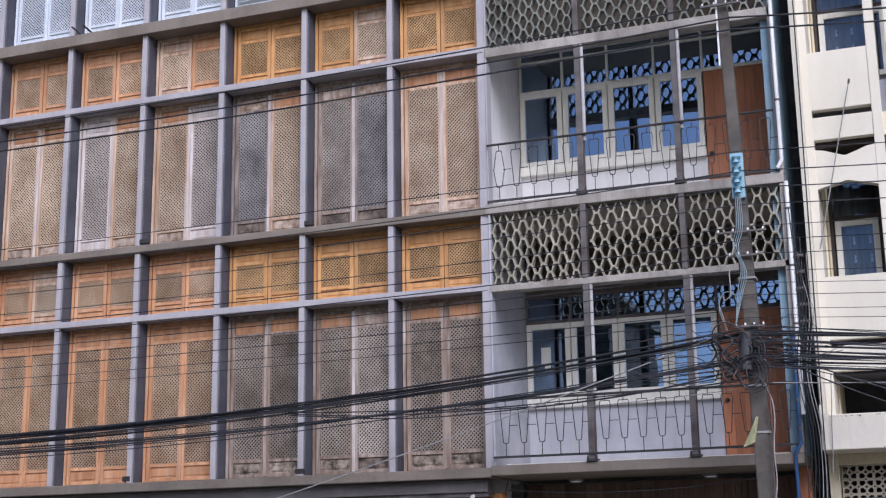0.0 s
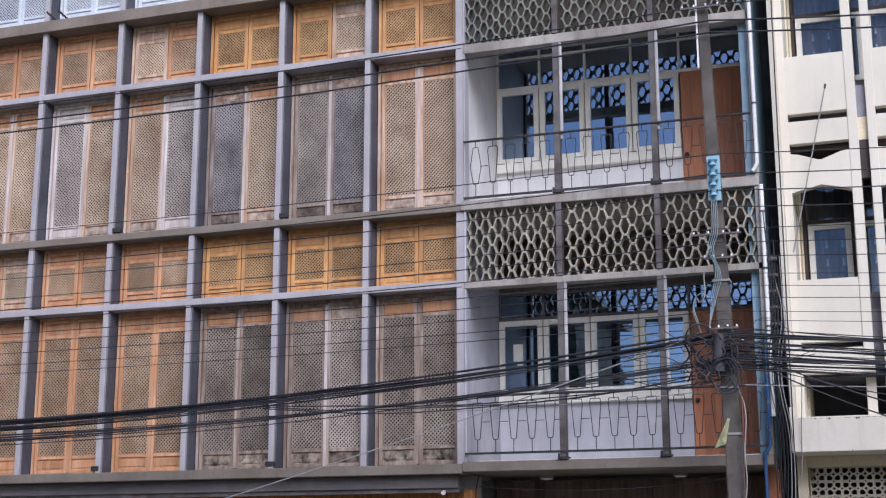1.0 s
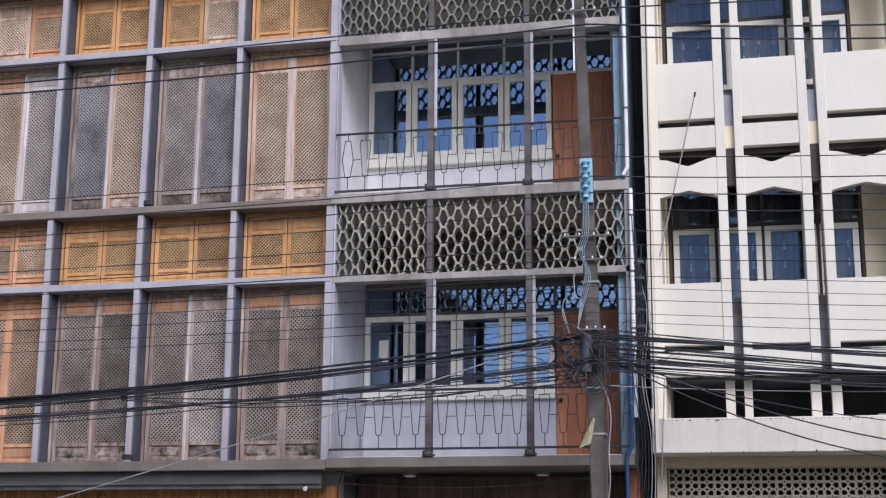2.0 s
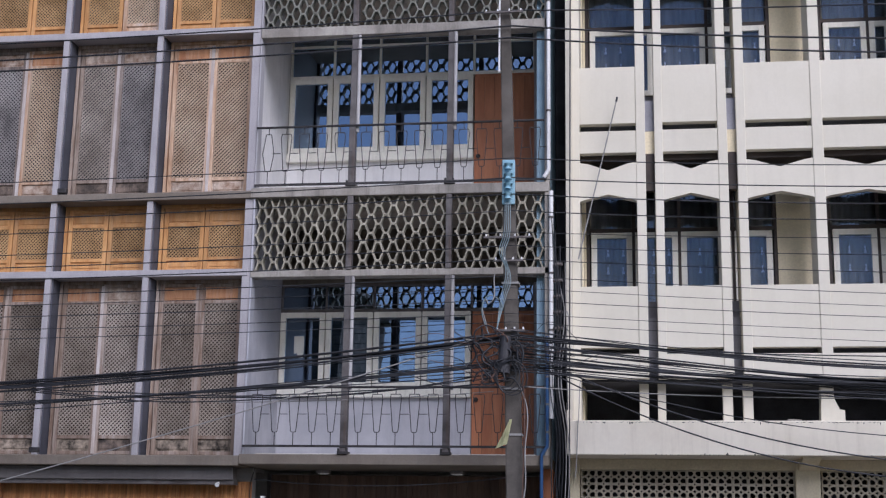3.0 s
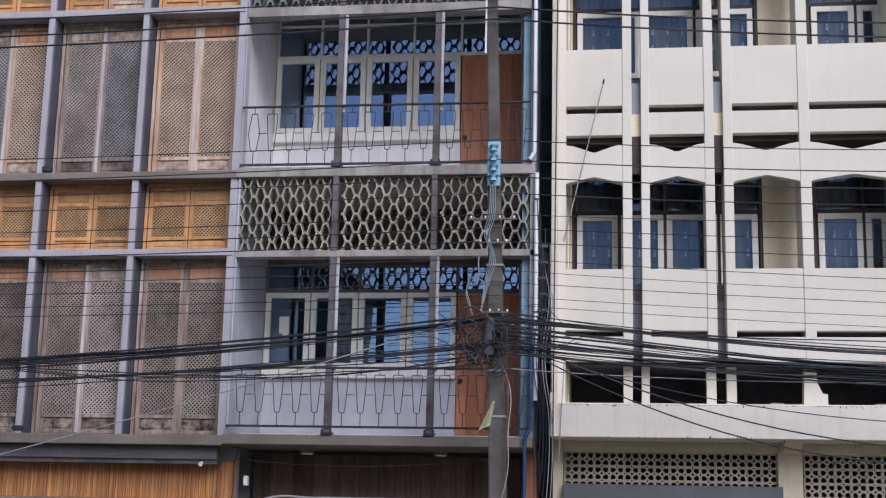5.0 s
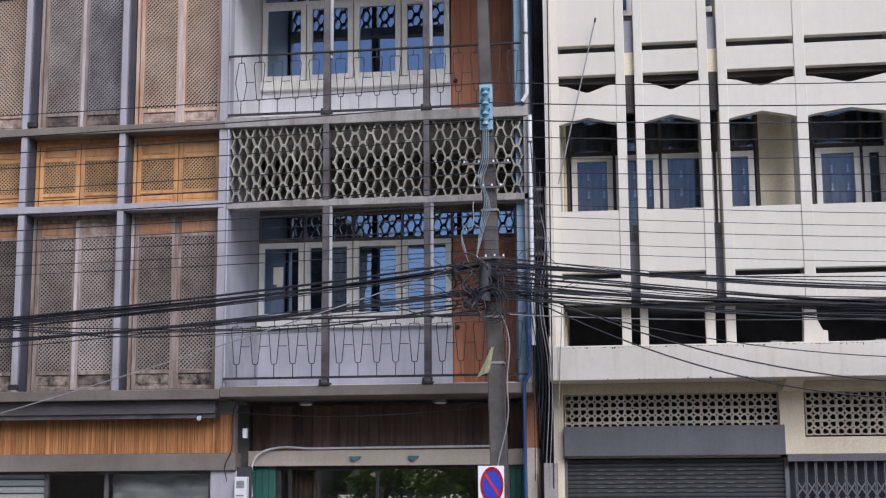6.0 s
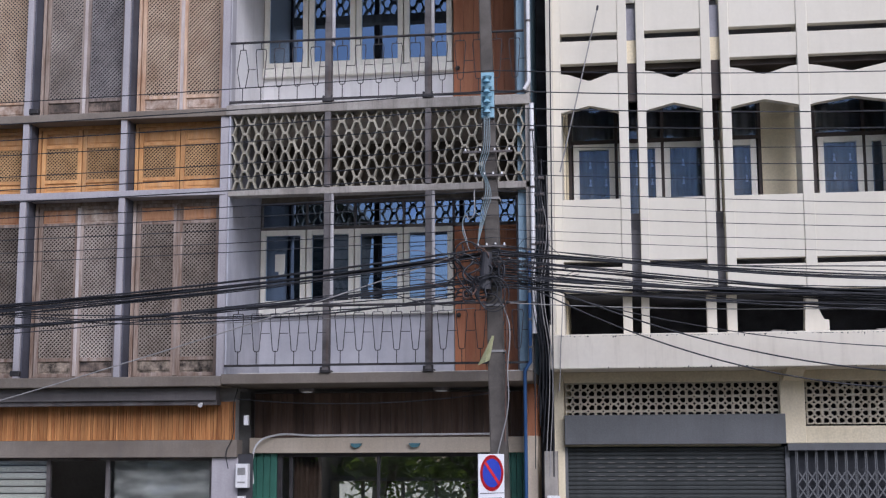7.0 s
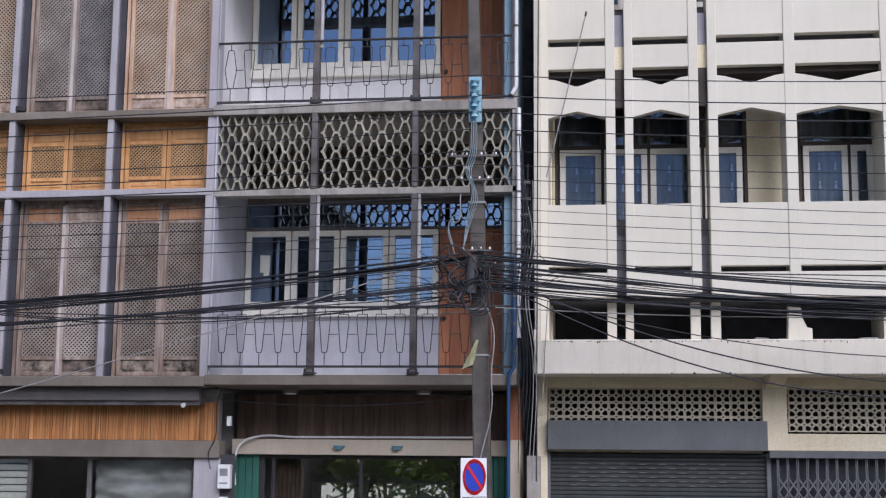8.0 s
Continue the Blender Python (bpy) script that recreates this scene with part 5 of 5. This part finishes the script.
# level power wires: height at the pole, at the far post to each side, sag
for zp, zl, sl, zr, sr, r in ((8.72, 8.95, 0.30, 8.75, 0.12, 0.009), (8.52, 8.75, 0.33, 8.2, 0.20, 0.011), (8.37, 8.62, 0.33, 7.95, 0.18, 0.011),
                              (6.86, 7.05, 0.26, 6.75, 0.15, 0.006), (6.62, 6.8, 0.30, 6.5, 0.16, 0.007), (6.42, 6.6, 0.30, 6.3, 0.16, 0.007), (6.22, 6.45, 0.30, 6.1, 0.15, 0.006),
                              (5.96, 6.1, 0.28, 5.85, 0.1, 0.006), (5.80, 5.95, 0.28, 5.6, 0.1, 0.007), (5.64, 5.75, 0.26, 5.35, 0.1, 0.007), (5.44, 5.6, 0.26, 5.0, 0.08, 0.006),
                              (5.30, 5.45, 0.24, 4.85, 0.08, 0.005), (5.16, 5.3, 0.24, 4.75, 0.08, 0.006), (5.0, 5.15, 0.24, 4.65, 0.1, 0.005), (4.9, 5.0, 0.24, 4.5, 0.1, 0.005)):
    cable((-20, PY, zl), (PX, PY - 0.02, zp), sl, r, label=UL, group="level wires")
    cable((PX, PY - 0.02, zp), (14, PY, zr), sr, r if zp > 6 else 0.7 * r, label=UL, group="level wires")
# the sagging bundles
for i in range(12):
    dz, dy = random.uniform(-0.07, 0.07), random.uniform(-0.06, 0.06)
    cable((-20, PY + dy, 4.75 + dz), (PX - 0.1, PY - 0.04 + dy, 4.72 + dz), 0.71 + random.uniform(-0.07, 0.07), random.choice((0.006, 0.008, 0.010, 0.012)), label=UB, group="cable bundle", wob=0.008)
for i in range(5):
    cable((-20, PY, 4.55 + random.uniform(-0.1, 0.1)), (PX - 0.1, PY - 0.03, 4.45 + random.uniform(-0.06, 0.06)), 0.72 + random.uniform(-0.05, 0.05), random.choice((0.007, 0.010)), label=UB, group="cable bundle", wob=0.012)
for i in range(3):
    cable((-20, PY, 4.40), (PX, PY - 0.03, 4.30 + 0.05 * i), 0.46 + 0.05 * i, 0.007, label=UB, group="cable bundle", wob=0.01)
for i in range(3):
    cable((-2.2, PY - 0.02, 4.14 - 0.02 * i), (PX, PY - 0.02, 4.22 + 0.06 * i), 0.12 + 0.05 * i, 0.008, label=UB, group="cable bundle", wob=0.01)
for i in range(17):
    zp = 4.82 - 0.030 * i
    cable((PX, PY - 0.03 + random.uniform(-0.05, 0.05), zp), (14, PY, 4.24 - 0.012 * i + random.uniform(-0.12, 0.12)), 0.17 + random.uniform(-0.04, 0.07), random.choice((0.006, 0.008, 0.010, 0.012)), label=UB, group="cable bundle", wob=0.012)
for i in range(9):
    cable((PX, PY - 0.03, random.uniform(4.25, 4.75)), (14, PY + random.uniform(-0.2, 0.2), random.uniform(3.9, 4.6)), random.uniform(0.1, 0.4), random.choice((0.005, 0.007)), label=UB, group="cable bundle", wob=0.02)
cable((PX + 0.2, PY, 4.52), (12, PY, 3.75), 0.80, 0.009, label="slack black cable looping low past the white canopy", group="slack cables")
cable((PX + 0.2, PY, 4.45), (12, PY, 3.9), 1.02, 0.009, label="slack black cable looping low past the white canopy", group="slack cables")
cable((PX + 0.2, PY, 4.40), (12, PY, 3.9), 0.55, 0.006, label="slack black cable looping low past the white canopy", group="slack cables")
cable((PX + 0.2, PY, 4.15), (8.5, PY + 0.2, 4.05), 0.05, 0.006, M_CABLEGREY, "thin grey cable strung low past the gallery", "slack cables")
cable((PX - 0.2, PY, 4.10), (0.0, PY + 0.4, 4.02), 0.03, 0.005, M_CABLEGREY, "thin grey cable strung low past the balcony", "slack cables")
cable((-6.0, PY - 0.1, 2.15), (3.28, PY - 0.05, 4.74), 0.10, 0.008, M_CABLEGREY, "pale grey stay cable rising to the pole", "slack cables")
cable((0.2, 0.2, 3.16), (3.4, 0.1, 3.2), 0.09, 0.006, label="thin black cable slung under the balcony slab", group="slack cables")
# drops in the gap between the houses and along the corner
for i in range(7):
    x = 3.94 + 0.03 * i
    cable((x, -0.06 - 0.02 * (i % 3), random.uniform(5.0, 6.4)), (x + random.uniform(-0.05, 0.08), -0.08, random.uniform(2.0, 3.4)), random.uniform(-0.06, 0.06), random.choice((0.006, 0.009)), random.choice((M_CABLE, M_CABLE, M_CABLEGREY)), "cable drop hanging in the gap between houses", "cable drops", wob=0.02)
cable((4.22, -0.02, 13), (4.16, -0.12, 2.2), 0.0, 0.008, label="black cable running down the white corner", group="cable drops", wob=0.015)
cable((4.30, -0.13, 4.35), (4.24, -0.14, 3.2), 0.0, 0.006, M_CABLEGREY, "cable drop hanging in the gap between houses", "cable drops", wob=0.03)
for z in (5.0, 5.2, 5.4, 5.6, 5.8):
    ib = thing("cable_clamp", "dark cable clamp on the corner of the house", "clamp", (4.03, -0.10, z), "cable clamps")
    bm = bmesh.new()
    rod(bm, (-0.05, 0, 0), (0.06, -0.02, 0), 0.022, n=8)
    rod(bm, (0.0, 0, -0.04), (0.0, 0, 0.04), 0.012, n=8)
    part("body", bm, M_STEEL, ib)


def loop_wire(pts, r, m, label, group="pole wires", name="wire_loop"):
    """A slack wire, smooth through its points."""
    cu = bpy.data.curves.new(name, "CURVE")
    cu.dimensions, cu.bevel_depth, cu.bevel_resolution, cu.resolution_u = "3D", r, 1, 6
    sp = cu.splines.new("BEZIER")
    sp.bezier_points.add(len(pts) - 1)
    for q, p in zip(sp.bezier_points, pts):
        q.co, q.handle_left_type, q.handle_right_type = p, "AUTO", "AUTO"
    cu.materials.append(m)
    return tagged(new(name, cu), label, "wire", group)


PB = mat("cable_pale_teal", (0.13, 0.19, 0.21), (0.24, 0.30, 0.32), 6, 60, 0.6)
PR = mat("cable_rusty", (0.07, 0.04, 0.032), (0.15, 0.09, 0.07), 6, 60, 0.7)
F = PY - 0.08
for k in range(4):
    o = 0.02 * k
    loop_wire([(3.49 + o, F, 6.3), (3.48 + o, F, 5.95 - o), (3.43 + o, F - 0.02, 5.7), (3.50 + o, F, 5.5 - 2 * o), (3.45 + o, F, 5.2), (3.40, F, 4.8)], 0.005, PB, "pale grey-blue wire coiled down the pole")
loop_wire([(3.43, F, 5.15), (3.31, F, 5.2), (3.23, F, 5.05), (3.27, F, 4.85), (3.31, F, 4.75)], 0.006, PB, "pale grey-blue wire looped beside the pole")
loop_wire([(3.37, F, 5.45), (3.31, F - 0.02, 5.1), (3.27, F, 5.15), (3.29, F, 4.8)], 0.007, M_CABLEGREY, "pale wire looped beside the pole")
for k in range(22):
    x0, z0 = random.uniform(3.22, 3.67), random.uniform(4.2, 4.75)
    pts = [(x0, F - random.uniform(0, 0.08), z0)]
    for j in range(4):
        pts.append((pts[-1][0] + random.uniform(-0.2, 0.16), F - random.uniform(0, 0.12), min(4.85, max(4.05, pts[-1][2] + random.uniform(-0.17, 0.15)))))
    loop_wire(pts, random.choice((0.006, 0.009, 0.012)), random.choice((M_CABLE, M_CABLE, M_CABLE, PR)), "tangled slack wire knotted around the pole")
loop_wire([(3.67, F, 4.15), (3.75, F, 3.9), (3.73, F - 0.02, 3.4), (3.73, F, 3.0), (3.62, F - 0.03, 2.5), (3.54, F - 0.03, 2.1), (3.55, F, 1.5)], 0.008, M_CABLEGREY, "pale grey service wire curling down the pole")
loop_wire([(3.69, F, 4.3), (3.72, F, 4.0), (3.71, F, 3.3), (3.69, F, 2.6)], 0.008, PR, "rusty wire running down the pole")
jbx = thing("splice_box", "black cable splice closure strapped to the pole", "cable box", (3.53, -1.29, 4.30), "splice boxes")
bm = bmesh.new()
rod(bm, (-0.05, 0, 0.0), (-0.02, 0, 0.42), 0.075, 0.06, n=14)
part("closure", bm, M_INK, jbx, smooth=False)
loop_wire([(0.24, 0.82, 2.1), (0.23, 0.82, 2.45), (0.29, 0.84, 2.62), (0.45, 0.92, 2.71), (1.0, 0.97, 2.715), (2.2, 0.97, 2.72), (3.5, 0.97, 2.725)], 0.014, M_PVC, "white plastic conduit bending along the fascia", "conduits", "conduit")
loop_wire([(0.05, 0.34, 2.3), (0.02, 0.34, 2.5), (0.1, 0.33, 2.68), (0.12, 0.3, 3.1), (0.2, 0.2, 3.3)], 0.006, M_CABLE, "black supply cable to the meter", "conduits", "conduit")

coil = thing("cable_coil", "spare coil of black cable hung on the pole", "cable", (3.50, F - 0.06, 4.28), "cable coils")
for k in range(4):
    bm = bmesh.new()
    rad, tilt = 0.13 + 0.014 * k, 0.03 * k
    ring = [Vector((rad * math.cos(a) + tilt, -0.012 * k, 1.15 * rad * math.sin(a) - 0.5 * tilt)) for a in [i * math.pi / 10 for i in range(20)]]
    for p, q in zip(ring, ring[1:] + ring[:1]):
        rod(bm, p, q, 0.007, n=6)
    part("turn", bm, M_CABLE, coil)
for k in range(14):
    x0, z0 = random.uniform(3.3, 3.75), random.uniform(4.3, 4.85)
    d = random.choice((-1, 1))
    loop_wire([(x0, F, z0), (x0 + d * random.uniform(0.1, 0.3), F - 0.03, z0 - random.uniform(0.1, 0.3)), (x0 + d * random.uniform(0.3, 0.7), F, z0 - random.uniform(-0.05, 0.35)), (x0 + d * random.uniform(0.7, 1.3), F + 0.02, z0 - random.uniform(-0.1, 0.25))], random.choice((0.004, 0.006)), random.choice((M_CABLE, M_CABLE, PR)), "thin slack wire trailing off the pole")
for k in range(5):
    x0 = 3.96 + 0.035 * k
    loop_wire([(x0, -0.12, 6.4 - 0.3 * k), (x0 + 0.05, -0.14, 5.2), (x0 - 0.03, -0.15, 4.4), (x0 + 0.06, -0.13, 3.6), (x0 + 0.01, -0.12, 3.0 - 0.2 * k)], 0.006, random.choice((M_CABLE, M_CABLEGREY, M_CABLE)), "slack wire hanging in the gap between houses", "cable drops")

# ---- across the street, seen in the glass ----


def tree(x, y, h, r, seed):
    rnd = random.Random(seed)
    t = thing("tree", "broad leafy street tree with a dark trunk in full sun", "tree", (x, y, -0.1), "street trees")
    bm = bmesh.new()
    rod(bm, (0, 0, 0), (0.1, 0.05, h * 0.45), 0.24, 0.17, n=10)
    tips = []
    for i in range(7):
        a = i * 0.9 + rnd.uniform(-0.2, 0.2)
        p = Vector((0.1, 0.05, h * rnd.uniform(0.34, 0.45)))
        q = p + Vector((math.cos(a) * r * 0.6, math.sin(a) * r * 0.6, h * rnd.uniform(0.12, 0.4)))
        rod(bm, p, q, 0.10, 0.035, n=6)
        tips.append(q)
    part("trunk", bm, M_BARK, t)
    verts, faces = [], []
    for k in range(70):
        q = rnd.choice(tips)
        c = q + Vector((rnd.gauss(0, r * 0.30), rnd.gauss(0, r * 0.30), rnd.gauss(0, h * 0.09)))
        for j in range(45):
            p = c + Vector((rnd.gauss(0, 0.33), rnd.gauss(0, 0.33), rnd.gauss(0, 0.26)))
            u = Vector((rnd.uniform(-1, 1), rnd.uniform(-1, 1), rnd.uniform(-0.6, 0.6))).normalized() * 0.13
            v = u.cross(Vector((rnd.uniform(-1, 1), rnd.uniform(-1, 1), rnd.uniform(-1, 1)))).normalized() * 0.05
            i0 = len(verts)
            verts += [p - u, p + v, p + u, p - v]
            faces.append((i0, i0 + 1, i0 + 2, i0 + 3))
    me = bpy.data.meshes.new("crown")
    me.from_pydata([tuple(v) for v in verts], [], faces)
    me.materials.append(M_LEAF)
    part("crown", me, None, t)


for x, y, h, r, s in ((0.5, -22.0, 5.2, 2.4, 21), (6.5, -23.5, 5.6, 2.6, 23), (-5.5, -23, 5.6, 2.6, 27), (12.5, -24, 6, 2.6, 29), (-2.5, -24.0, 7.0, 2.6, 3), (4.5, -25.0, 6.2, 2.3, 5), (9.5, -23.0, 7.0, 2.6, 7), (-9, -25, 7.4, 2.8, 9), (16, -26, 7, 2.6, 11)):
    tree(x, y, h, r, s)
fence = thing("boundary_wall", "low sunlit whitewashed boundary wall across the street", "wall", (0, -29, -0.1))
boxpart("wall", (-40, 50, 0, 0.2, 0, 1.7), M_CREAM, fence, chamfer=0.02)
# unseen stretch added as a pale reflection for the left shop panes
boxpart("tall_wall", (-40, -14.6, -0.3, -0.001, 0, 3.4), M_SIDEWHITE, fence, "unseen taller pale rendered wall, added to brighten the shop glass", chamfer=0.02)
boxpart("coping", (-40, 50, -0.05, 0.25, 1.7, 1.8), M_CONC, fence, chamfer=0.01)


def umbrella(x, y, m, label):
    u = thing("garden_umbrella", label, "umbrella", (x, y, -0.1), "garden umbrellas")
    bm = bmesh.new()
    rod(bm, (0, 0, 0), (0, 0, 1.5), 0.025, n=8)
    part("pole", bm, M_STEEL, u)
    bm = bmesh.new()
    top = bm.verts.new((0, 0, 1.5))
    ring = [bm.verts.new((1.3 * math.cos(i * math.pi / 4), 1.3 * math.sin(i * math.pi / 4), 1.1)) for i in range(8)]
    for i in range(8):
        bm.faces.new((top, ring[i], ring[(i + 1) % 8]))
    bmesh.ops.solidify(bm, geom=bm.faces[:], thickness=0.01)
    part("canopy", bm, m, u)


umbrella(0.75, 20.0, M_UMB, "open dark blue garden umbrella behind the shop")
umbrella(2.3, 21.0, M_UMB, "open dark blue garden umbrella behind the shop")
umbrella(3.2, 15.0, M_UMBR, "open red garden umbrella behind the shop")
# unseen blocks added for reflections; the tall dark one darkens the left balcony panes
for x0, x1, h, y in ((-30, -15, 6.5, -36), (-14.5, -5.5, 11.6, -27.0), (14, 34, 7.5, -36)):
    hs = thing("far_building", "plain unseen building added across the street for the window reflections", "building", (0, y, -0.1), "far buildings")
    boxpart("wall", (x0, x1, -8, 0, 0, h), M_WALLWHITE if h < 10 else M_SHADEDARK, hs)
    boxpart("roof", (x0 - 0.4, x1 + 0.4, -8.4, 0.4, h, h + 0.25), M_ROOF, hs)
    for i in range(int((x1 - x0) / 2.6)):
        for j in range(2):
            boxpart("window", (x0 + 0.8 + i * 2.6, x0 + 2.0 + i * 2.6, 0.002, 0.03, 1.2 + 3 * j, 2.6 + 3 * j), M_GLASS, hs)

# dense greenery behind the boundary wall
rnd = random.Random(77)
verts, faces = [], []
for k in range(16000):
    p = Vector((rnd.uniform(-40, 50), -31.0 + rnd.gauss(0, 0.8), 0))
    p.z = rnd.uniform(0.2, 4.2 + 1.3 * math.sin(p.x * 0.7) + 0.8 * math.sin(p.x * 1.9 + 2))
    u = Vector((rnd.uniform(-1, 1), rnd.uniform(-1, 1), rnd.uniform(-1, 1))).normalized() * 0.32
    v = u.cross(Vector((rnd.uniform(-1, 1), rnd.uniform(-1, 1), rnd.uniform(-1, 1)))).normalized() * 0.16
    i0 = len(verts)
    verts += [tuple(p - u), tuple(p + v), tuple(p + u), tuple(p - v)]
    faces.append((i0, i0 + 1, i0 + 2, i0 + 3))
me = bpy.data.meshes.new("hedge")
me.from_pydata(verts, [], faces)
me.materials.append(M_LEAF)
tagged(new("hedge", me), "dense dark green shrubs behind the boundary wall", "shrubs", kind="stuff")

# yard behind the shop, in the sun
tagged(boxpart("yard", (-40, 40, 36, 75, G - 0.058, G - 0.01), M_WHITE), "sunlit pale concrete yard far behind the shop", "yard", kind="structure")
tagged(boxpart("lawn", (-40, 40, 30, 36, G - 0.058, G - 0.02), mat("lawn_green", (0.16, 0.24, 0.04), (0.30, 0.38, 0.09), 1.5, 20, 0.9)), "yellow-green lawn behind the shop", "lawn", kind="structure")
tree(1.75, 13.0, 4.6, 1.9, 41)
tree(-1.2, 17.0, 4.4, 1.9, 43)

# white board fence at the end of the garden
fe = thing("garden_fence", "tall white board fence in full sun behind the garden", "fence", (-12, 31.5, G - 0.02))
bm = bmesh.new()
box(bm, 0, 0.29, 0, 0.03, 0, 2.6, 0.004)
fence_board = mesh_of(bm, "board", M_FENCE)
for i in range(90):
    part("board", fence_board, None, fe).location = (i * 0.3, 0.012 * (i % 2), 0)
for z in (0.5, 2.1):
    boxpart("rail", (0, 27, 0.045, 0.09, z, z + 0.08), M_FENCE, fe)
